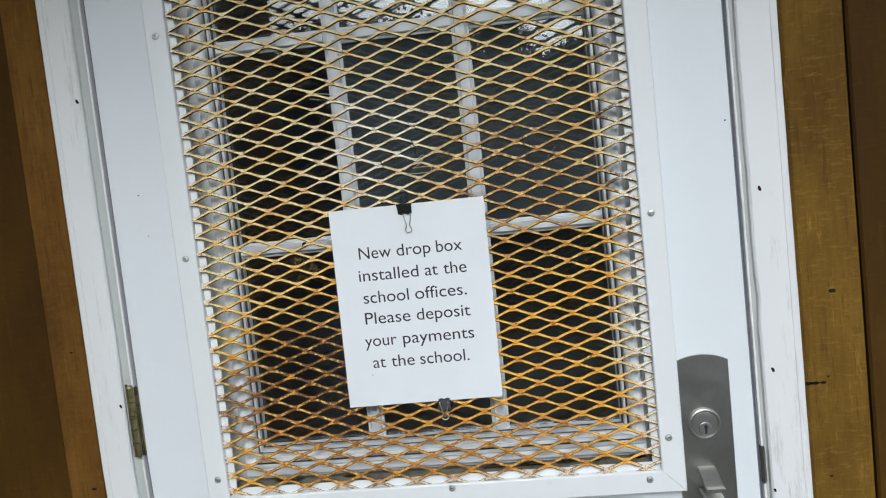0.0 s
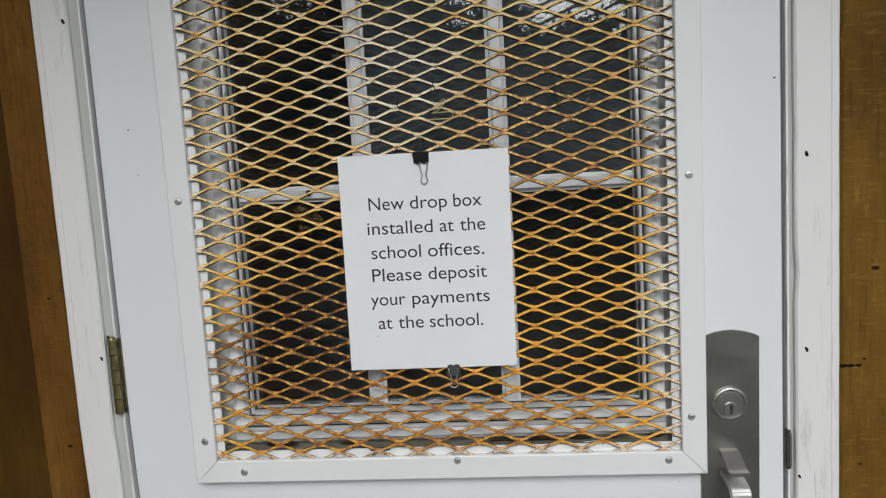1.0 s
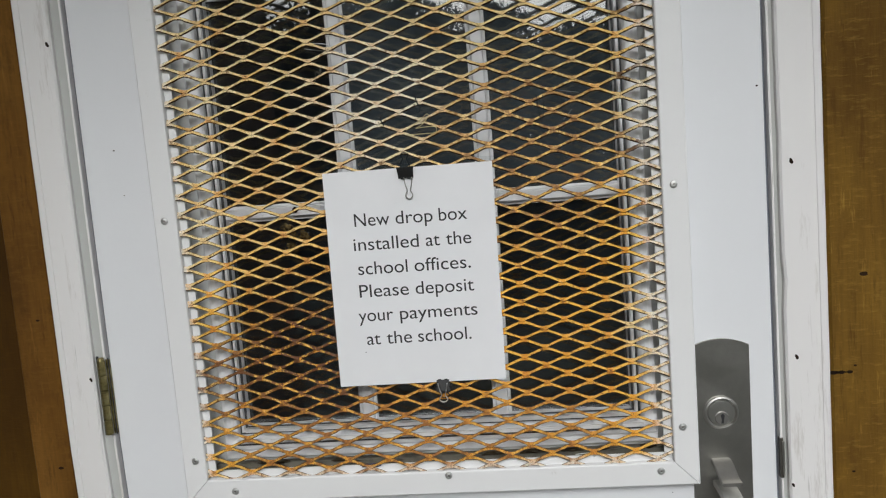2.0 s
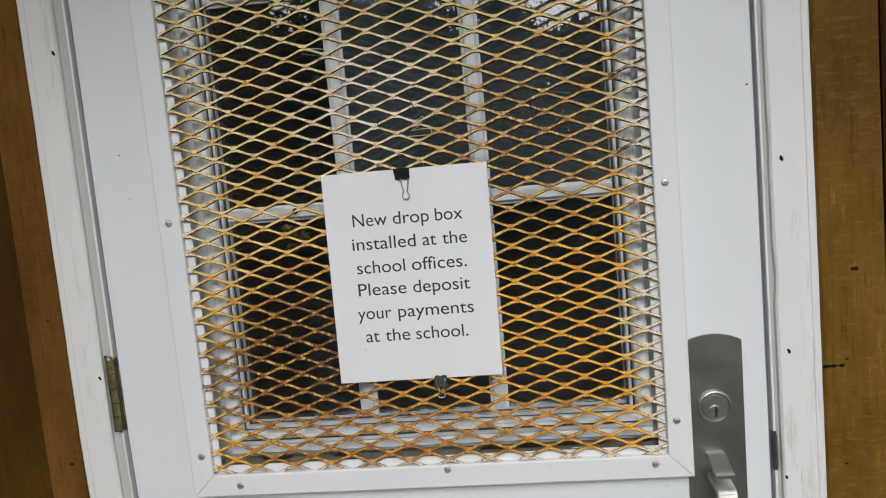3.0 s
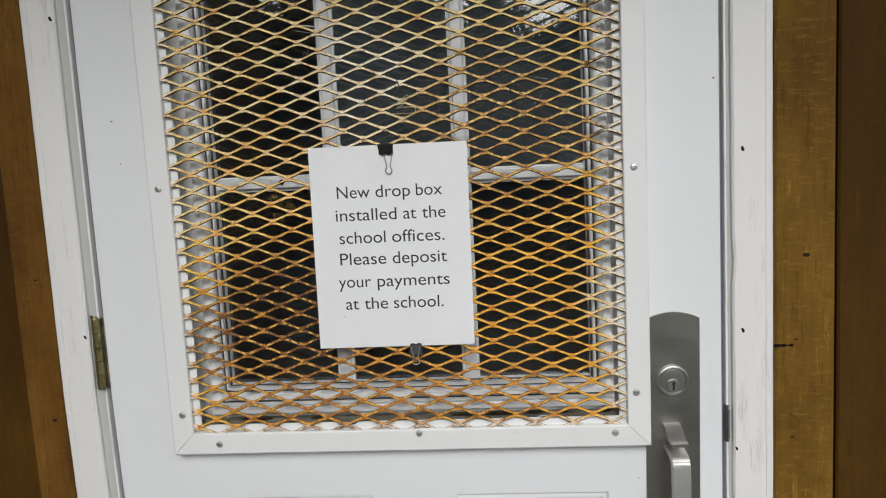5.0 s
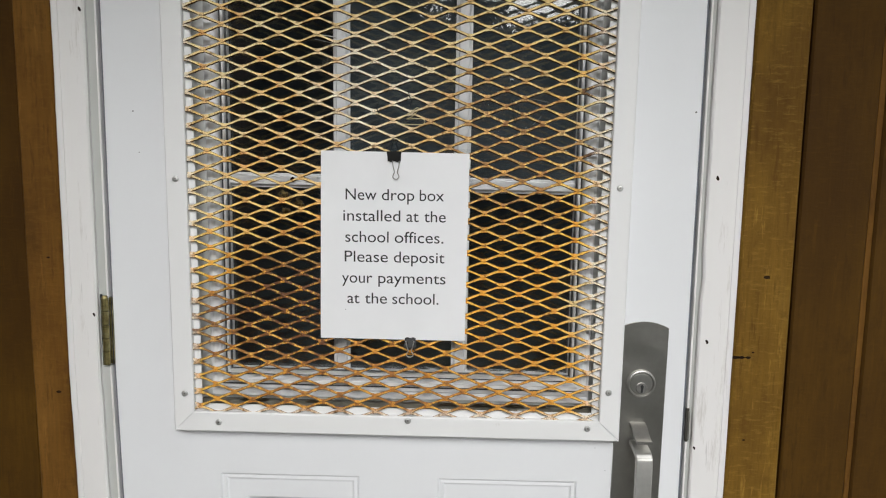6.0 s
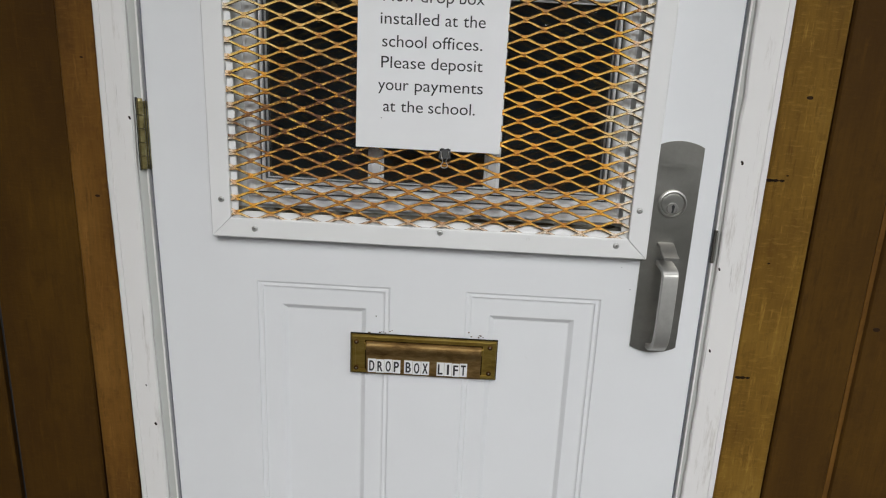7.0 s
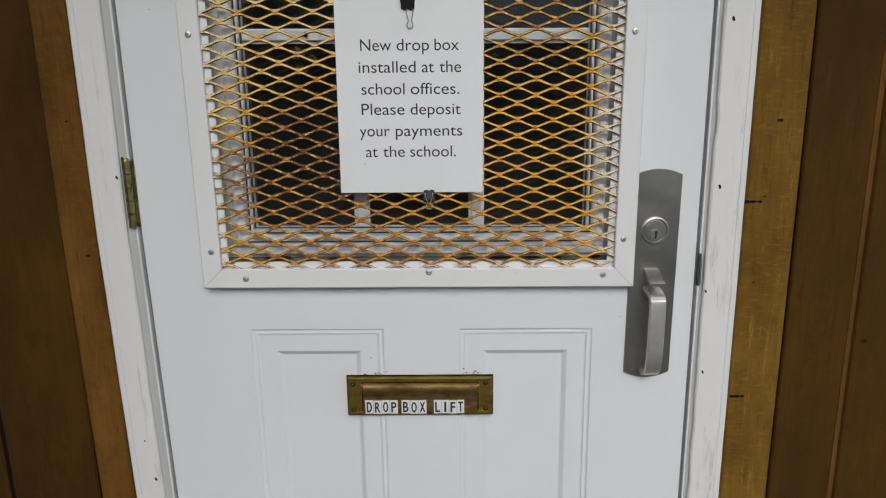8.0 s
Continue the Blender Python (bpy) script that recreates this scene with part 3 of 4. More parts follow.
for cx in MX:
    part("glazing_bar", bar(bmesh.new(), GB, GT, "z", cx, 0.0125), LITE_WHITE, lite, skew=True)
xs = [GL, *MX, GR]
for cz in MZ:
    for a, b in zip(xs, xs[1:]):
        part("glazing_bar", bar(bmesh.new(), a + (0.0126 if a != GL else 0.0), b - (0.0126 if b != GR else 0.0), "x", cz, 0.0110), LITE_WHITE, lite, skew=True)
zs = [GB, *MZ, GT]
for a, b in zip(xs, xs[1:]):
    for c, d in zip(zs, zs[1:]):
        pane = part("pane", box(bmesh.new(), a + 0.0003, b - 0.0003, 0.0250, 0.0290, c + 0.0003, d - 0.0003), GLASS_VEILED if a > GL and c > GB else GLASS, lite, skew=True)
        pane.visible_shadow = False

for cx, cz, r in ((0.4195, 1.531, 0.0016), (-0.412, 1.520, 0.0013), (0.2925, 1.012, 0.0007), (-0.0995, 0.9090, 0.0013), (-0.405, 1.46, 0.0009), (0.31, 0.975, 0.0009)):
    bm = bmesh.new()
    extrude_outline(bm, [(cx + r * math.cos(a) * (0.9 + 0.5 * noise.noise((a, cx * 30, cz))), cz + 0.7 * r * math.sin(a)) for a in (6.283 * j / 8 for j in range(8))], -0.0003, 0.0006)
    part("scuff", bm, NAIL, door, "small dark scuff in the paint")

# rusty specks in the dirt over the mail slot
rng = random.Random(8)
for k in range(14):
    cx, cz, r = rng.choice((-0.098, -0.082, 0.060, 0.076)) + rng.gauss(0, 0.008), 0.8795 + abs(rng.gauss(0, 0.0035)), rng.uniform(0.0005, 0.0011)
    bm = bmesh.new()
    extrude_outline(bm, [(cx + 1.5 * r * math.cos(a), cz + r * math.sin(a)) for a in (6.283 * j / 7 for j in range(7))], -0.0003, 0.0006)
    part("scuff", bm, SCREW_BROWN, door, "small rusty speck in the paint")

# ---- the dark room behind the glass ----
# dark grey on every room surface carries the unlit dimness in its colour
ROOM = material("darkened_room_grey", (0.10, 0.10, 0.105), 0.8)[0]
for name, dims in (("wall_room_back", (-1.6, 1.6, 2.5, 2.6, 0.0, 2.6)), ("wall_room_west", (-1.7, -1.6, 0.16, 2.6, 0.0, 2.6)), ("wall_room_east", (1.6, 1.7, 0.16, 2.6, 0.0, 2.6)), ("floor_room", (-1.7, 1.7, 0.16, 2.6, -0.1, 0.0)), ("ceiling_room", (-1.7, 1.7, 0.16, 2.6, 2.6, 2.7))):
    tagged(boxed(name, dims, ROOM), "plain surface of the room behind the door, its dimness put into the colour", "wall", kind="structure")

# ---- security grille over the window ----
grille = thing("security_grille", "rusty yellow expanded metal grille in a white screwed-on frame", "window grille")
FO = (-0.357, 0.3235, 1.0345, 2.075)   # outer edges
FI = (-0.326, 0.2915, 1.0660, 2.043)   # inner edges
FY = -0.0215


def rail(corners):
    """One mitred channel of the frame: outer a, b and inner c, d corners as (x, z)."""
    a, b, c, d = [Vector((p[0], 0, p[1])) for p in corners]
    along = (b - a).normalized()
    a, d = a + along * 0.0004, d + along * 0.0004
    b, c = b - along * 0.0004, c - along * 0.0004
    bm = bmesh.new()
    prof = [(0.0, -0.0004), (0.0, FY + 0.002), (0.03, FY + 0.0006), (0.06, FY), (0.94, FY), (0.98, FY + 0.0006), (1.0, FY + 0.002), (1.0, -0.0128), (1.31, -0.0128), (1.31, -0.0112), (0.90, -0.0112), (0.90, -0.0004)]
    loops = [[bm.verts.new((p + (q - p) * o) * 1.0 + Vector((0, y, 0))) for o, y in prof] for p, q in ((a, d), (b, c))]
    for k in range(len(prof)):
        bm.faces.new((loops[0][k], loops[0][(k + 1) % len(prof)], loops[1][(k + 1) % len(prof)], loops[1][k]))
    bm.faces.new(loops[0])
    bm.faces.new(loops[1])
    return bm


o, i = FO, FI
SPREAD = 0.004   # the frame is a little wider at its top
CO = [(o[0], o[2]), (o[1], o[2]), (o[1] + SPREAD, o[3]), (o[0] - SPREAD, o[3])]
CI = [(i[0], i[2]), (i[1], i[2]), (i[1] + SPREAD, i[3]), (i[0] - SPREAD, i[3])]
for k in range(4):
    n = (k + 1) % 4
    part("frame_rail", rail((CO[k], CO[n], CI[n], CI[k])), FRAME_WHITE, grille, "white painted frame rail with mitred ends", skew=True)
part("dirt_ledge", box(bmesh.new(), FI[0] + 0.003, FI[1] - 0.003, 0.0020, 0.0134, FI[2] + 0.0002, FI[2] + 0.0125, 0.0025), GRIME, grille, "brown settled dirt on the frame's bottom ledge", skew=True)
for sx, sz in ((-0.3395, 1.0975), (-0.3435, 1.422), (-0.344, 1.735), (-0.289, 1.053), (0.0, 1.060), (0.274, 1.052), (0.304, 1.109), (0.307, 1.418)):
    screw("screw", sx, sz, FY, 0.0048, ZINC, grille, turn=sx * 40 + sz * 17)


def expanded_metal():
    """Slit and stretched sheet: wavy strands joined at long knots."""
    W, H = 0.0538, 0.0236
    ox, oz = -0.2387, 1.1554
    width, thick = 0.0046, 0.0021
    x_lo, x_hi, z_lo, z_hi = -0.3275, 0.293, 1.0665, 2.042
    step = W / 20
    r0 = int((z_lo - oz) / (H / 2)) - 2
    r1 = int((z_hi - oz) / (H / 2)) + 2
    for r in range(r0, r1):
        q = r + 0.5
        zc = oz + q * H / 2
        phase = 0.0 if r % 2 == 0 else 0.5
        amp = H / 4 - width * 0.24
        verts, faces, knots, count, low, high = [], [], [], 0, 9.0, 0.0
        k0, k1 = int((x_lo - ox) / step) - 1, int((x_hi - ox) / step) + 2
        for k in range(k0, k1):
            xx = min(max(ox + k * step, x_lo), x_hi)
            # the sheet is stretched unevenly: its columns spread and its rows bow
            col = (xx - ox + 0.000193 * q - 1e-6 * q * q) / (0.05375 + 0.000025 * q)
            u = (col + phase) % 1.0
            # even rows dip to the knot at u = 0 and rise to the one at u = 0.5
            tri = abs(u - 0.5) * 4 - 1          # 1 at the knot below, -1 at the knot above
            wave = -max(-1.0, min(1.0, 0.90 * tri * 1.06 + 0.13 * math.sin(tri * math.pi / 2)))
            jig = 0.0007 * noise.noise((xx * 23, zc * 29, 1.7)) + 0.0006 * noise.noise((xx * 5, zc * 6, 4.0))
            z = oz - 0.00029 * col + 0.011642 * q - 0.0113 * xx * xx + 1.7e-5 * col * q + 5e-6 * q * q + wave * amp + jig
            low, high = min(low, z), max(high, z)
            y = -0.0170 + 0.0009 * (1 - abs(wave)) + 0.0010 * noise.noise((xx * 11, zc * 13, 8.0))
            wv = width * (0.94 + 0.22 * noise.noise((xx * 60, zc * 47, 2.0)) + 0.30 * noise.noise((xx * 330, zc * 210, 6.0))) * (1.0 + 0.30 * max(0.0, (abs(wave) - 0.72) / 0.28))
            tilt = -0.42
            for a, b in ((-1, -0.75), (-0.76, -1.1), (0.76, -1.1), (1, -0.75), (1, 1), (-1, 1)):
                dz, dy = a * wv / 2, b * thick / 2
                verts.append((xx, y + dy * math.cos(tilt) - dz * math.sin(tilt) * 0.8, z + dz * math.cos(tilt) + dy * math.sin(tilt)))
            if count:
                knots.append(abs(wave) > 0.76)
                p = len(verts) - 12
                for j in range(6):
                    faces.append((p + j, p + (j + 1) % 6, p + 6 + (j + 1) % 6, p + 6 + j))
            count += 1
        if low > z_lo - 0.012 and high < z_hi + 0.004:
            bm, me = bmesh.new(), bpy.data.meshes.new("strand")
            me.from_pydata(verts, [], faces)
            bm.from_mesh(me)
            bpy.data.meshes.remove(me)
            strand = part("strand", bm, RUSTY, grille, skew=True)
            strand.data.materials.append(RUST)
            strand.data.materials.append(RUSTY_KNOT)
            for k, p in enumerate(strand.data.polygons):
                p.material_index = 2 if knots[k // 6] and k % 6 in (0, 1, 2, 4) else 0 if k % 6 in (1, 4) else 1


expanded_metal()

# ---- lock set ----
lock = thing("door_lock_set", "satin steel entry handle set on a long plate", "door handle")


def arc_plate(x0, x1, z0, z1, rise, n=14):
    pts = []
    for k in range(n + 1):
        t = k / n
        pts.append((x0 + (x1 - x0) * t, z0 - rise * (1 - (2 * t - 1) ** 2)))
    for k in range(n + 1):
        t = k / n
        pts.append((x1 - (x1 - x0) * t + 0.0025, z1 + rise * (1 - (2 * t - 1) ** 2)))
    return pts


part("plate", extrude_outline(bmesh.new(), arc_plate(0.3195, 0.3945, 0.8795, 1.2060, 0.0095), -0.0034, -0.0002, 0.0010), STEEL, lock, "satin steel backplate with arched ends")
cyl = part("cylinder", disc_stack(bmesh.new(), 0.3580, 1.1185, [(0.0222, -0.0030), (0.0222, -0.0050), (0.0214, -0.0068), (0.0196, -0.0074), (0.0184, -0.0062), (0.0178, -0.0040), (0.0172, -0.0040), (0.0166, -0.0058), (0.0150, -0.0060)], 48), COLLAR, lock, "round lock cylinder with a bright collar", smooth=False)
part("plug", disc_stack(bmesh.new(), 0.3582, 1.1120, [(0.0088, -0.0055), (0.0088, -0.0070), (0.0080, -0.0076)], 28), STEEL_SOFT, cyl)
part("keyway", extrude_outline(bmesh.new(), [(0.3568, 1.1052), (0.3598, 1.1052), (0.3604, 1.1100), (0.3613, 1.1156), (0.3590, 1.1184), (0.3564, 1.1156), (0.3574, 1.1100)], -0.0079, -0.0074), DARK, cyl)


def strap(path, x0, x1, thick, lean=0.0):
    """A flat bar of constant thickness whose side view follows path (y, z)."""
    bm = bmesh.new()
    loops = []
    path = [(p.x, p.y) for p in smooth_path([(y, z, 0) for y, z in path], 5)]
    for k, (y, z) in enumerate(path):
        a, b = path[max(k - 1, 0)], path[min(k + 1, len(path) - 1)]
        d = Vector((b[0] - a[0], b[1] - a[1])).normalized()
        nrm = Vector((-d[1], d[0])) * thick / 2
        s = lean * (z - path[0][1])
        c = 0.0012
        ring = []
        for (px, sx) in ((x0, 1), (x1, -1)):
            pts = ((px + s + c * sx, 1), (px + s, 0.55), (px + s, -0.55), (px + s + c * sx, -1))
            ring += [(q, y + nrm[0] * m, z + nrm[1] * m) for q, m in (pts if sx > 0 else pts[::-1])]
        loops.append([bm.verts.new(p) for p in ring])
    m = len(loops[0])
    for a, b in zip(loops, loops[1:]):
        for k in range(m):
            bm.faces.new((a[k], a[(k + 1) % m], b[(k + 1) % m], b[k]))
    bm.faces.new(loops[0])
    bm.faces.new(loops[-1])
    return bm


part("thumb_latch", strap([(-0.001, 1.0550), (-0.010, 1.0535), (-0.020, 1.0490), (-0.029, 1.0435), (-0.037, 1.0405), (-0.045, 1.0400)], 0.3430, 0.3675, 0.0046), STEEL_SOFT, lock, "curved steel thumb latch")
part("grip", strap([(-0.002, 1.0240), (-0.016, 1.0228), (-0.034, 1.0190), (-0.0405, 1.0145), (-0.0425, 1.0060), (-0.0425, 0.955), (-0.0400, 0.915), (-0.0330, 0.894), (-0.018, 0.8840), (-0.002, 0.8815)], 0.3440, 0.3690, 0.0085), brushed("rubbed_steel", (0.72, 0.71, 0.68), 0.50), lock, "flat steel pull grip")
strike = thing("strike_plate", "worn dark metal strike plate in the jamb", "strike plate")
boxed("plate", (DR + 0.0036, DR + 0.0082, -0.0034, 0.003, 1.026, 1.080), brushed("dark_worn_steel", (0.17, 0.16, 0.14), 0.45), strike, 0.001)
boxed("lip", (DR + 0.0060, DR + 0.0088, -0.0046, -0.0032, 1.030, 1.076), STEEL, strike, 0.0005)

# ---- hinge ----
hx, hz0, hz1 = -0.4625, 1.136, 1.240
hinge = boxed("hinge", (hx - 0.0060, hx + 0.0005, -0.0049, -0.0030, hz0, hz1), HINGE_BRASS, door, 0.0006, "aged brass butt hinge with painted edges")
boxed("leaf", (hx + 0.001, hx + 0.0085, -0.0022, -0.0002, hz0, hz1), HINGE_BRASS, hinge, 0.0006)
for k in range(5):
    a, b = hz0 + (hz1 - hz0) * k / 5 + 0.0005, hz0 + (hz1 - hz0) * (k + 1) / 5 - 0.0005
    bm = bmesh.new()
    bmesh.ops.create_cone(bm, cap_ends=True, segments=18, radius1=0.0050, radius2=0.0050, depth=b - a, matrix=Matrix.Translation((hx, -0.0075, (a + b) / 2)))
    bmesh.ops.bevel(bm, geom=[e for e in bm.edges if abs(e.verts[0].co.z - e.verts[1].co.z) < 1e-6], offset=0.0006, segments=1, affect="EDGES")
    part("knuckle", bm, HINGE_BRASS, hinge)
bm = bmesh.new()
bmesh.ops.create_cone(bm, cap_ends=True, segments=16, radius1=0.0045, radius2=0.0035, depth=0.004, matrix=Matrix.Translation((hx, -0.0075, hz1 + 0.0016)))
part("pin", bm, HINGE_BRASS, hinge)
# raised dark strips draw the shadow in the gaps beside the hinge
boxed("recess", (hx - 0.0092, hx - 0.0058, -0.0036, -0.0020, hz0 - 0.002, hz1 + 0.005), DARK, hinge, 0.0007)
boxed("recess", (hx + 0.0068, hx + 0.0082, -0.0034, -0.0023, hz0 - 0.001, hz1 + 0.002), DARK, hinge, 0.0004)

# ---- mail slot ----
slot = thing("mail_slot", "tarnished brass mail slot lettered DROP BOX LIFT", "mail slot")
SX0, SX1, SZ0, SZ1 = -0.1405, 0.1025, 0.8075, 0.8775
plate = bmesh.new()
ring_sweep(plate, SX0, SX1, SZ0, SZ1, [(0.0, -0.0002), (0.0, -0.0030), (0.0022, -0.0062), (0.0045, -0.0066), (0.0085, -0.0062), (0.0085, -0.0052)])
ring_sweep(plate, SX0 + 0.0085, SX1 - 0.0085, SZ0 + 0.0085, SZ1 - 0.0085, [(0.0, -0.0052), (0.002, -0.0052)], cap=True)
part("plate", plate, BRASS, slot, "tarnished brass plate with a rolled rim", skew=True)
part("rim_tarnish", ring_sweep(bmesh.new(), SX0 - 0.0006, SX1 + 0.0006, SZ0 - 0.0006, SZ1 + 0.0006, [(0.0, -0.0002), (0.0, -0.0030), (0.0009, -0.0046)]), TARNISH, slot, "black tarnish along the plate's rim", skew=True)
part("flap_gap", ring_sweep(bmesh.new(), -0.1165, 0.0785, 0.8085, 0.8675, [(0.0, -0.0050), (0.0, -0.0058), (0.0030, -0.0058)]), TARNISH, slot, "dark gap round the flap", skew=True)
for ex in (-0.1180, 0.0755):
    part("flap_ear", box(bmesh.new(), ex, ex + 0.0045, -0.0105, -0.0050, 0.8520, 0.8630, 0.0012), BRASS, slot, "brass pivot ear of the flap", skew=True)
FX0, FX1 = -0.1145, 0.0765
flap = bmesh.new()
prof = [(-0.0050, 0.8660), (-0.0080, 0.8655), (-0.0105, 0.8635), (-0.0114, 0.8605), (-0.0118, 0.8570), (-0.0116, 0.8535), (-0.0106, 0.8500), (-0.0094, 0.8470), (-0.0087, 0.8430), (-0.0085, 0.8400), (-0.0085, 0.8120), (-0.0078, 0.8095), (-0.0052, 0.8092)]
loops = []
for fx, inset in ((FX0, 0.0), (FX0 + 0.0012, -0.0008), (FX1 - 0.0012, -0.0008), (FX1, 0.0)):
    loops.append([flap.verts.new((fx, y + inset, z)) for y, z in prof])
for a, b in zip(loops, loops[1:]):
    for k in range(len(prof) - 1):
        flap.faces.new((a[k], a[k + 1], b[k + 1], b[k]))
flap.faces.new(loops[0])
flap.faces.new(loops[-1])
part("flap", flap, BRASS_WORN, slot, "brass flap with a rolled lip", skew=True)
for sx in (SX0 + 0.0095, SX1 - 0.0120):
    for sz in (SZ0 + 0.0110, SZ1 - 0.0125):
        screw("screw", sx, sz, -0.0050, 0.0044, SCREW_BROWN, slot, turn=sx * 31 + sz * 9, depth=0.0026)
STICKER = white_paint("white_sticker", (0.78, 0.78, 0.77), (0.35, 0.33, 0.30), 0.45, dirt_at=0.66)
for word, a, b in (("DROP", -0.1110, -0.0565), ("BOX", -0.0505, -0.0085), ("LIFT", 0.0035, 0.0545)):
    w = (b - a) / len(word)
    for k, ch in enumerate(word):
        z0 = 0.8122 + SKEW * (a + w * k) + 0.0004 * math.sin(k * 2.3 + a * 90)
        tile = boxed("letter_sticker", (a + w * k + 0.0002, a + w * (k + 1) - 0.0002, -0.0097, -0.0092, z0, z0 + 0.0240), STICKER, slot, 0.0002, "white sticker with the letter " + ch)
        thin = 0.40 if ch == "I" else 0.215
        lettering("letter", ch, a + w * (k + thin), a + w * (k + 1 - thin), z0 + 0.0030, -0.00985, 0.0178, INK, tile, "black letter " + ch, bold=0.0, fat=0.00055)

# ---- the notice ----
notice = thing("notice", "white laminated paper notice about a new drop box", "notice")
PC = [(-0.1322, 1.1875), (0.0842, 1.1858), (0.0862, 1.4648), (-0.1302, 1.4662)]


def sheet(y_front, thick, grow, mat, name, label, parent):
    """A slightly bowed sheet between the four corners."""
    cx, cz = sum(p[0] for p in PC) / 4, sum(p[1] for p in PC) / 4
    pc = [(x + grow * (1 if x > cx else -1), z + grow * (1 if z > cz else -1)) for x, z in PC]
    bm = bmesh.new()
    n = 12
    grids = []
    for d in (0.0, thick):
        g = []
        for j in range(n + 1):
            v, row = j / n, []
            for k in range(n + 1):
                u = k / n
                x = (pc[0][0] * (1 - u) + pc[1][0] * u) * (1 - v) + (pc[3][0] * (1 - u) + pc[2][0] * u) * v
                z = (pc[0][1] * (1 - u) + pc[1][1] * u) * (1 - v) + (pc[3][1] * (1 - u) + pc[2][1] * u) * v
                row.append(bm.verts.new((x, y_front + d, z)))
            g.append(row)
        grids.append(g)
    for g in grids:
        for j in range(n):
            for k in range(n):
                bm.faces.new((g[j][k], g[j][k + 1], g[j + 1][k + 1], g[j + 1][k]))
    a, b = grids
    rim = [(0, k) for k in range(n)] + [(j, n) for j in range(n)] + [(n, n - k) for k in range(n)] + [(n - j, 0) for j in range(n)]
    for q, w in zip(rim, rim[1:] + rim[:1]):
        bm.faces.new((a[q[0]][q[1]], a[w[0]][w[1]], b[w[0]][w[1]], b[q[0]][q[1]]))
    return part(name, bm, mat, parent, label)


page = sheet(-0.0212, 0.0005, 0.0, PAPER, "page", "white printed page", notice)
film = sheet(-0.0206, 0.0003, 0.0065, FILM, "laminate", "clear laminate margin", notice)
film.visible_shadow = False
TY = -0.02135
for base, words in ((1.3955, (("New", -0.0945, -0.0490), ("drop", -0.0412, 0.0062), ("box", 0.0142, 0.0500))),
                    (1.3645, (("installed", -0.0980, -0.0140), ("at", -0.0050, 0.0130), ("the", 0.0210, 0.0530))),
                    (1.3332, (("school", -0.0950, -0.0310), ("offices.", -0.0220, 0.0500))),
                    (1.3037, (("Please", -0.0960, -0.0320), ("deposit", -0.0230, 0.0520))),
                    (1.2722, (("your", -0.1000, -0.0550), ("payments", -0.0460, 0.0540))),
                    (1.2412, (("at", -0.0920, -0.0740), ("the", -0.0660, -0.0330), ("school.", -0.0250, 0.0440)))):
    line = part("text_line", bmesh.new(), INK, page, "printed words: " + " ".join(w[0] for w in words))
    for word, a, b in words:
        lettering("word", word, a, b, base - 0.004 * (a + 0.1), TY, 0.0165, INK, line, "printed word: " + word, tilt=-0.004)

bm = bmesh.new()
extrude_outline(bm, [(-0.0945 + 0.0007 * math.cos(a), 1.2315 + 0.0006 * math.sin(a)) for a in (6.283 * j / 7 for j in range(7))], -0.02138, -0.0212)
part("speck", bm, INK, page, "small dark speck on the page")


def wire_loop(x, z, y, length, half, direction):
    """The wire handle of a clip: narrow at the body, round at its end."""
    s = direction
    return smooth_path([(x - half * 0.75, y, z), (x - half * 0.55, y, z + s * length * 0.35), (x - half * 0.30, y, z + s * length * 0.62), (x - half * 0.55, y, z + s * length * 0.78), (x - half * 0.62, y, z + s * length * 0.90), (x - half * 0.25, y, z + s * length), (x + half * 0.25, y, z + s * length), (x + half * 0.62, y, z + s * length * 0.90), (x + half * 0.55, y, z + s * length * 0.78), (x + half * 0.30, y, z + s * length * 0.62), (x + half * 0.55, y, z + s * length * 0.35), (x + half * 0.75, y, z)], 5)


def binder_clip(x, z, width, up, label):
    """A binder clip over an edge of the notice. up: 1 where its spine points up."""
    t = thing("binder_clip", label, "binder clip", "binder clips")
    bm = bmesh.new()
    h = 0.0125
    prof = [(-0.0228, -h), (-0.0250, -h * 0.55), (-0.0272, 0.0), (-0.0275, 0.0018), (-0.0160, 0.0018), (-0.0165, 0.0), (-0.0180, -h * 0.55), (-0.0195, -h), (-0.0199, -h), (-0.0186, -h * 0.5), (-0.0172, -0.0004), (-0.0268, -0.0004), (-0.0246, -h * 0.5), (-0.0224, -h)]
    loops = [[bm.verts.new((x + sx * (width / 2 + (0.0008 if pz > -0.5 * h else -0.0002)), y, z + up * pz + 0.006 * up)) for y, pz in prof] for sx in (-1, 1)]
    m = len(prof)
    for k in range(m):
        bm.faces.new((loops[0][k], loops[0][(k + 1) % m], loops[1][(k + 1) % m], loops[1][k]))
    bm.faces.new(loops[0])
    bm.faces.new(loops[1])
    part("body", bm, BLACK, t, "black spring steel body")
    for sx in (-0.0042, 0.0042):
        bm = bmesh.new()
        bmesh.ops.create_cone(bm, cap_ends=True, segments=10, radius1=0.0011, radius2=0.0011, depth=0.004, matrix=Matrix.Translation((x + sx, -0.0232, z + up * (0.006 - h))) @ Matrix.Rotation(radians(90), 4, "Y"))
        part("barrel", bm, BLACK, t)
    return t


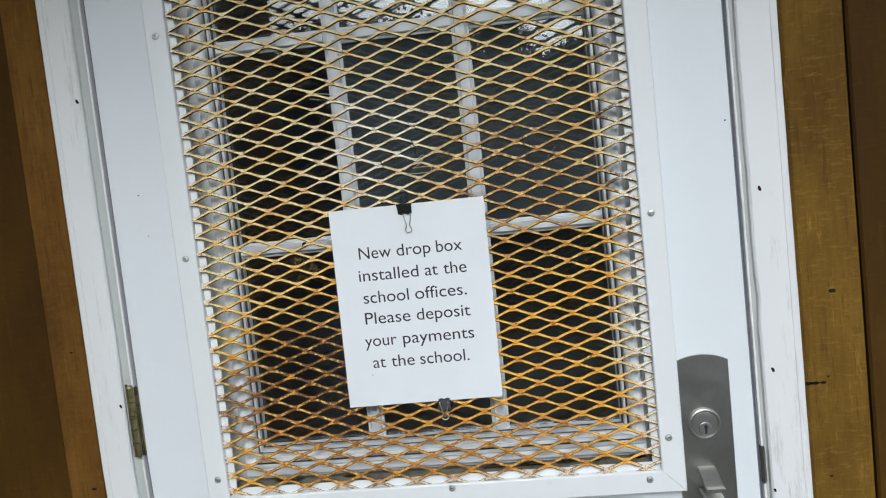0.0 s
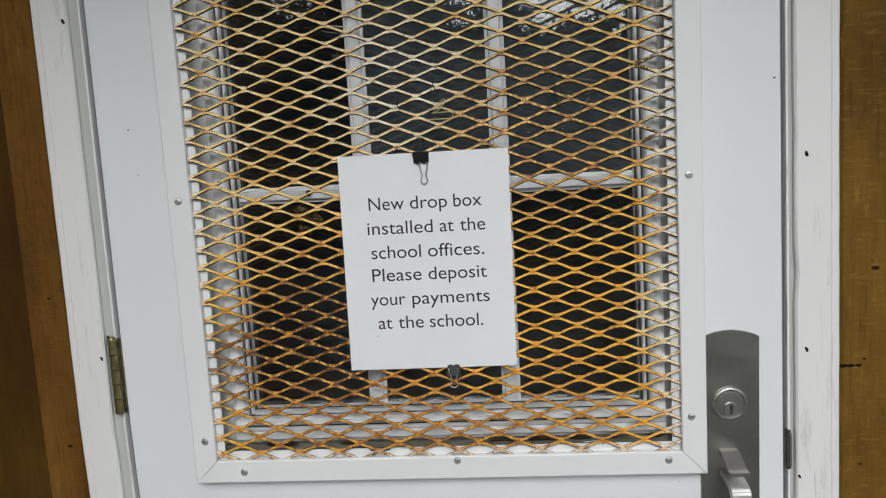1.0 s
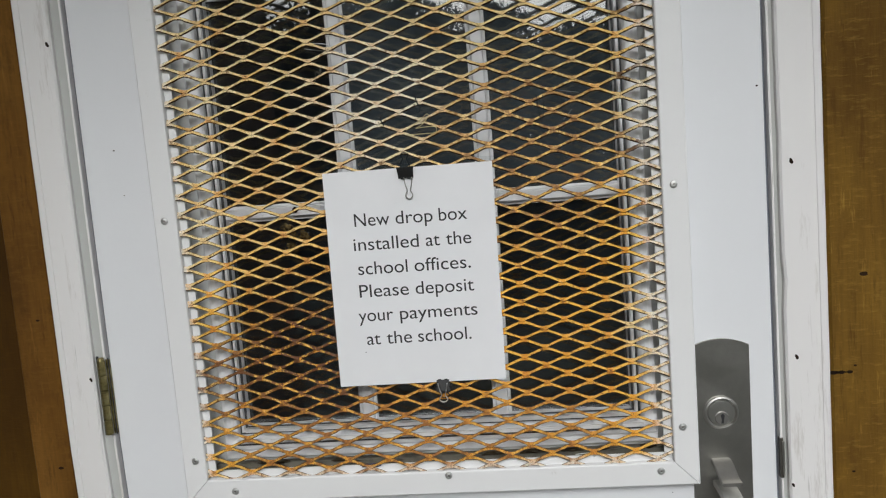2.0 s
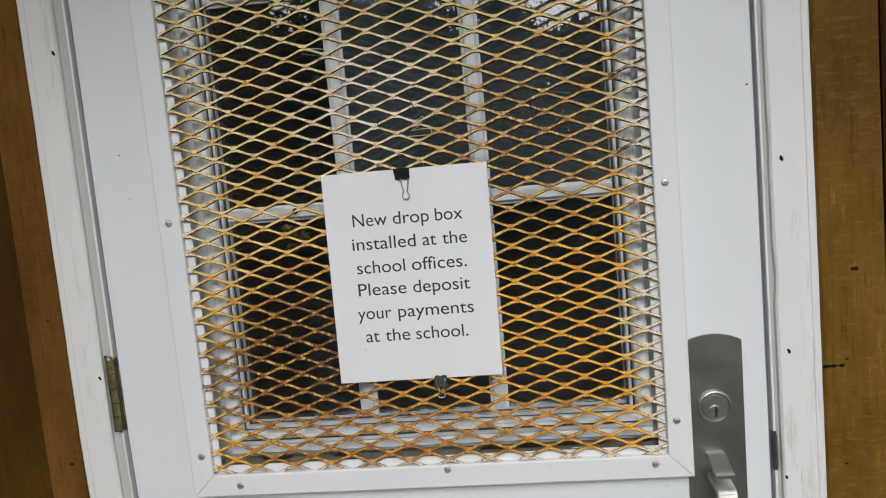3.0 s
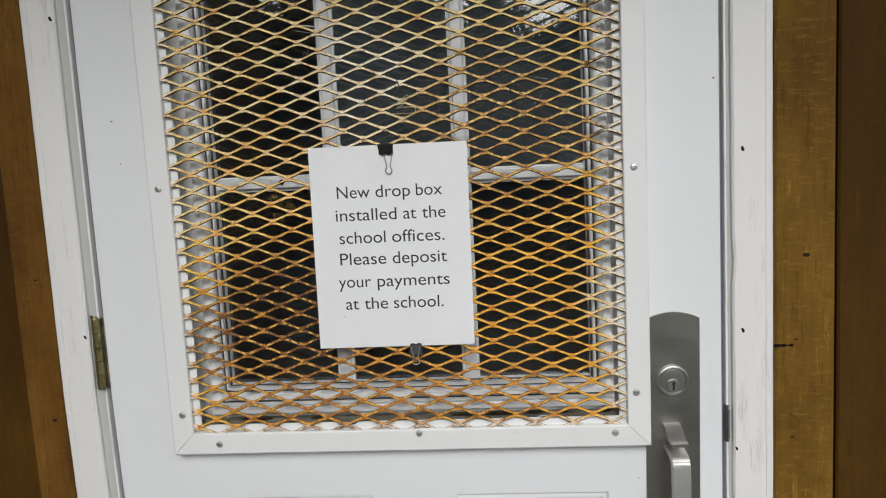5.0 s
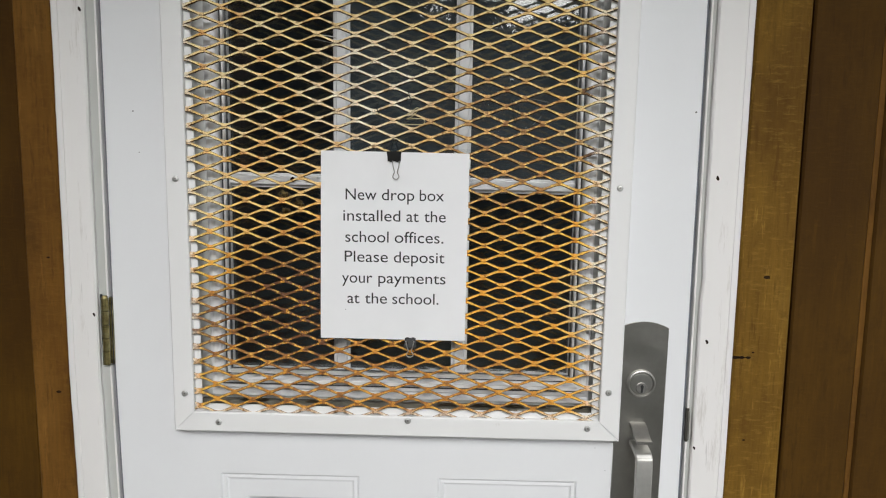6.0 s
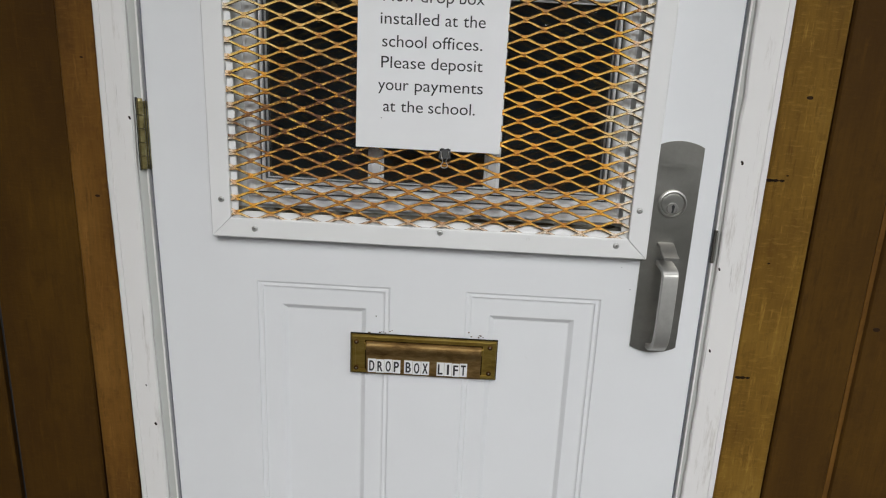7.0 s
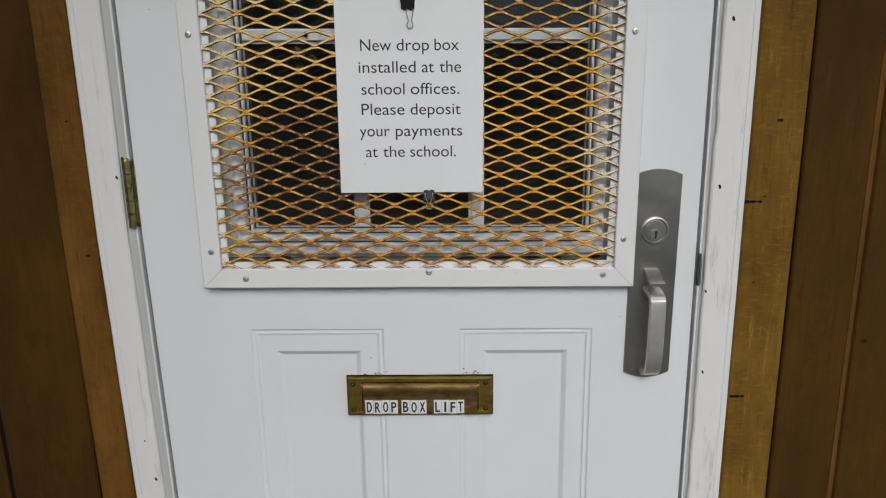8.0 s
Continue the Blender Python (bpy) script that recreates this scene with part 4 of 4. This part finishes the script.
clip = binder_clip(-0.0235, 1.4585, 0.0195, 1, "small black binder clip gripping the notice's top edge")
part("wire_handle", tube(bmesh.new(), wire_loop(-0.0208, 1.4530, -0.0238, 0.0265, 0.0070, -1), 0.00070), STEEL, clip, "silver wire handle", smooth=True)
part("wire_handle", tube(bmesh.new(), wire_loop(-0.0235, 1.4660, -0.0190, 0.0180, 0.0080, 1), 0.00062), BLACK, clip, smooth=True)
clip = binder_clip(0.0025, 1.1830, 0.0165, -1, "small black binder clip gripping the notice's bottom edge")
part("wire_handle", tube(bmesh.new(), wire_loop(0.0022, 1.1865, -0.0285, 0.0245, 0.0080, -1), 0.00070), ZINC, clip, "silver wire handle", smooth=True)
part("wire_handle", tube(bmesh.new(), wire_loop(0.0045, 1.1850, -0.0262, 0.0180, 0.0095, -1), 0.00062), BLACK, clip, smooth=True)

# ---- odds and ends caught in the grille ----
def wire_thing(name, label, category, pts, radius, mat, steps=6):
    t = thing(name, label, category)
    part("wire", tube(bmesh.new(), smooth_path(pts, steps), radius, 6), mat, t, smooth=True)
    return t


Y = -0.0215
wire_thing("paper_clip", "bent gold paper clip hooked on the grille", "paper clip", [(-0.0185, Y, 1.5115), (-0.004, Y, 1.5195), (0.0085, Y - 0.001, 1.5290), (0.0108, Y - 0.001, 1.5262), (0.0020, Y - 0.001, 1.5165), (-0.0060, Y, 1.5130), (0.0060, Y - 0.001, 1.5135), (0.0180, Y - 0.001, 1.5130), (0.0202, Y - 0.001, 1.5090), (0.0165, Y - 0.001, 1.5055), (-0.0020, Y, 1.5055), (-0.0195, Y + 0.001, 1.5058)], 0.0006, GOLD_WIRE)
wire_thing("paper_clip", "straightened silver paper clip behind the grille", "paper clip", [(-0.158, -0.0125, 1.640), (-0.135, -0.0125, 1.632), (-0.112, -0.0125, 1.628), (-0.108, -0.0125, 1.623), (-0.114, -0.0125, 1.620), (-0.140, -0.0125, 1.625)], 0.0006, ZINC)
wire_thing("wire_twist", "short dark wire twist on a strand", "wire", [(-0.004, -0.0195, 1.553), (-0.002, -0.0205, 1.545), (0.001, -0.0205, 1.538), (-0.001, -0.0195, 1.532)], 0.0007, BLACK)
wire_thing("wire_twist", "short dark wire twist on a strand", "wire", [(-0.048, -0.0195, 1.534), (-0.049, -0.0210, 1.527), (-0.046, -0.0205, 1.520)], 0.0007, BLACK)
wire_thing("wire_twist", "thin grey wire loop on a strand", "wire", [(-0.128, -0.0195, 1.583), (-0.126, -0.0205, 1.594), (-0.121, -0.0205, 1.590), (-0.120, -0.0200, 1.600)], 0.0003, STEEL_SOFT)
wire_thing("loose_wire", "thin silver wire lying behind the grille", "wire", [(0.152, -0.0105, 1.553), (0.175, -0.0105, 1.546), (0.200, -0.0105, 1.541)], 0.0003, STEEL_SOFT)
wire_thing("loose_wire", "thin silver wire lying behind the grille", "wire", [(0.178, -0.0135, 1.508), (0.184, -0.0135, 1.514), (0.190, -0.0135, 1.521)], 0.0004, STEEL_SOFT)
wire_thing("loose_wire", "thin dark wire loop on the grille", "wire", [(0.147, -0.0190, 1.541), (0.148, -0.0200, 1.525), (0.151, -0.0195, 1.509), (0.155, -0.0195, 1.525), (0.154, -0.0195, 1.540)], 0.0005, BLACK)
LEAF = stained_wood("dead_leaf", (0.16, 0.12, 0.07), (0.09, 0.07, 0.045), (0.03, 0.024, 0.018), 0.6)
POD = stained_wood("dry_seed_pod", (0.52, 0.40, 0.17), (0.20, 0.13, 0.05), (0.03, 0.02, 0.01), 0.6)


def curl(name, label, x, y, z, length, width, turn, mat, seed):
    """A curled dead leaf."""
    t = thing(name, label, "leaf", "dead leaves")
    bm = bmesh.new()
    rows = []
    c, s = math.cos(turn), math.sin(turn)
    for k in range(9):
        u = k / 8
        w = width * math.sin(math.pi * min(max(u, 0.06), 0.96)) ** 0.7
        row = []
        for v in (-1, -0.5, 0, 0.5, 1):
            px, pz = (u - 0.5) * length, 0.35 * w * v * v + 0.15 * length * (u - 0.5) ** 2 * math.sin(seed)
            py = v * w * 0.5 + 0.1 * w * noise.noise((u * 4, v, seed))
            row.append(bm.verts.new((x + px * c - pz * s * 0.5, y + py, z + abs(px * s) * 0.3 + pz)))
        rows.append(row)
    for a, b in zip(rows, rows[1:]):
        for k in range(4):
            bm.faces.new((a[k], a[k + 1], b[k + 1], b[k]))
    bmesh.ops.solidify(bm, geom=list(bm.faces), thickness=0.0005)
    part("blade", bm, mat, t)
    return t


LZ = 1.0768
for k, (lx, ln, wd, tn) in enumerate(((-0.232, 0.030, 0.012, 0.2), (-0.255, 0.018, 0.008, 0.5), (-0.150, 0.022, 0.008, -0.2), (0.060, 0.030, 0.010, 0.1), (0.115, 0.040, 0.011, 0.15), (0.165, 0.030, 0.009, -0.15), (0.205, 0.020, 0.008, 0.4), (0.265, 0.026, 0.012, 0.6))):
    curl("dead_leaf", "curled dark dead leaf on the grille's bottom ledge", lx, 0.0000, LZ + SKEW * lx, ln, wd, tn, LEAF, k + 1.3)
wire_thing("paper_clip", "dark blue paper clip fallen on the grille's ledge", "paper clip", [(-0.118, -0.0135, 1.0765), (-0.095, -0.0145, 1.0785), (-0.090, -0.0145, 1.0760), (-0.098, -0.0145, 1.0740), (-0.116, -0.0140, 1.0745)], 0.0007, material("blue_plastic", (0.02, 0.03, 0.09), 0.4)[0])
wire_thing("paper_clip", "silver paper clip fallen on the grille's ledge", "paper clip", [(0.168, -0.0080, 1.0740), (0.188, -0.0085, 1.0755), (0.193, -0.0145, 1.0740), (0.186, -0.0085, 1.0690), (0.170, -0.0080, 1.0700)], 0.0006, ZINC)
wire_thing("paper_clip", "dull gold paper clip fallen on the grille's ledge", "paper clip", [(-0.275, -0.0085, 1.0725), (-0.255, -0.0090, 1.0740), (-0.235, -0.0090, 1.0735), (-0.231, -0.0090, 1.0705), (-0.245, -0.0090, 1.0695)], 0.0006, GOLD_WIRE)


def seed_head(x, z, r, seed):
    """A dry lacy seed head: curled scales round a core."""
    t = thing("dry_seed_head", "dry brown lacy seed head caught before the glass", "seed head", "seed heads")
    bm = bmesh.new()
    rng = random.Random(seed)
    for k in range(26):
        a, rr = rng.uniform(0, 6.283), r * math.sqrt(rng.uniform(0.02, 1))
        cx, cz, turn = x + rr * math.cos(a), z + 0.72 * rr * math.sin(a), rng.uniform(0, 6.283)
        pts = [(cx + 0.0026 * math.cos(turn + q * 0.9), 0.0165 - 0.0018 * math.sin(q * 0.8) - rng.uniform(0, 0.001), cz + 0.0026 * math.sin(turn + q * 0.9)) for q in range(5)]
        tube(bm, pts, 0.0006, 5)
    part("husk", bm, POD, t)
    core = disc_stack(bmesh.new(), x, z, [(r * 0.7, 0.0249), (r * 0.6, 0.020), (r * 0.25, 0.0175)], 12)
    part("core", core, LEAF, t)


for k, (sx, sz, sr) in enumerate(((-0.193, 1.397, 0.0105), (-0.173, 1.385, 0.010), (-0.190, 1.372, 0.008))):
    seed_head(sx, sz, sr, k + 3)
# a small black bug, shaped as one rough lump
bug = thing("black_bug", "small black bug on the glazing bar", "bud")
bm = bmesh.new()
bmesh.ops.create_icosphere(bm, subdivisions=2, radius=0.0036, matrix=Matrix.Translation((-0.180, 0.0135, 1.423)))
for v in bm.verts:
    v.co += 0.0012 * noise.noise_vector(v.co * 400)
part("bug_body", bm, NAIL, bug)

# ---- trees across the yard, seen only in the glass ----
BARK = stained_wood("bark", (0.10, 0.08, 0.06), (0.07, 0.055, 0.04), (0.03, 0.025, 0.02))
m, nt, b = material("foliage", (0.05, 0.075, 0.03), 0.6)
nt.links.new(ramp(nt, noise_tex(nt, coords(nt), 2.0, 3), [(0.3, (0.06, 0.085, 0.07)), (0.7, (0.11, 0.14, 0.115))]), b.inputs["Base Color"])
FOLIAGE = m


def tree(x, y, height, spread, seed):
    t = thing("tree", "dark leafy tree across the yard", "tree", "yard trees")
    rng = random.Random(seed)
    bm = bmesh.new()
    for limb in range(9):
        a, hgt = rng.uniform(0, 6.283), height * rng.uniform(0.3, 0.85)
        if limb == 0:
            pts = [(x, y, -0.13), (x + 0.1, y, height * 0.3), (x - 0.1, y + 0.1, height * 0.6), (x, y, height * 0.95)]
        else:
            pts = [(x, y, hgt * 0.7), (x + spread * 0.4 * math.cos(a), y + spread * 0.4 * math.sin(a), hgt * 0.95), (x + spread * 0.85 * math.cos(a), y + spread * 0.85 * math.sin(a), hgt * 1.1)]
        tube(bm, smooth_path(pts, 3), height * (0.022 if limb == 0 else 0.008), 7)
    part("trunk", bm, BARK, t)
    verts, faces = [], []
    clumps = [(rng.uniform(0, 6.283), rng.uniform(0.1, 1.0), rng.uniform(0.06, 1.0)) for _ in range(90)]
    for a, r, h in clumps:
        w = spread * (1.05 - 0.6 * h) * r
        c = Vector((x + w * math.cos(a), y + w * math.sin(a), height * 0.93 * h))
        for _ in range(240):
            p = c + Vector((rng.gauss(0, 1), rng.gauss(0, 1), rng.gauss(0, 0.7))) * spread * 0.13
            size = spread * rng.uniform(0.02, 0.034)
            u = Vector((rng.gauss(0, 1), rng.gauss(0, 1), rng.gauss(0, 1))).normalized() * size
            w2 = u.orthogonal().normalized() * size * 0.7
            k = len(verts)
            verts += [p - u, p + w2, p + u, p - w2]
            faces.append((k, k + 1, k + 2, k + 3))
    me = bpy.data.meshes.new("crown")
    me.from_pydata(verts, [], faces)
    me.materials.append(FOLIAGE)
    new("crown", me).parent = t


for k, (tx, ty, th, ts) in enumerate(((-8.5, -13, 6.6, 3.0), (-5.4, -14.5, 5.5, 2.0), (-4.5, -15.8, 5.9, 1.8), (-3.4, -14, 6.2, 2.2), (-1.6, -14.5, 6.0, 2.0), (0.5, -14, 5.7, 1.45), (-0.8, -15.5, 6.1, 1.6), (-2.5, -15.5, 6.4, 1.8), (2.2, -14, 5.0, 1.6), (4.9, -14.5, 6.0, 1.7), (6.6, -14, 6.4, 2.6), (10.0, -15, 6.2, 3.2), (14.0, -16, 6.5, 3.8))):
    tree(tx, ty, th, ts, k + 11)

# the dense wood behind them
rng = random.Random(5)
verts, faces = [], []
for _ in range(16000):
    px = rng.uniform(-26, 26)
    top = 6.8 + 0.5 * noise.noise((px * 0.35, 2.0, 0.0)) + 0.5 * noise.noise((px * 1.3, 7.0, 0.0))
    p = Vector((px, rng.uniform(-27, -23), -0.15 + (top + 0.15) * rng.random() ** 0.8))
    u = Vector((rng.gauss(0, 1), rng.gauss(0, 0.6), rng.gauss(0, 1))).normalized() * rng.uniform(0.14, 0.38)
    w2 = u.cross(Vector((rng.gauss(0, 0.4), 1, rng.gauss(0, 0.4)))).normalized() * u.length * 0.7
    k = len(verts)
    verts += [p - u, p + w2, p + u, p - w2]
    faces.append((k, k + 1, k + 2, k + 3))
me = bpy.data.meshes.new("woods")
me.from_pydata(verts, [], faces)
me.materials.append(FOLIAGE)
tagged(new("woods", me), "dark dense leafy wood behind the yard trees", "woods", kind="stuff")
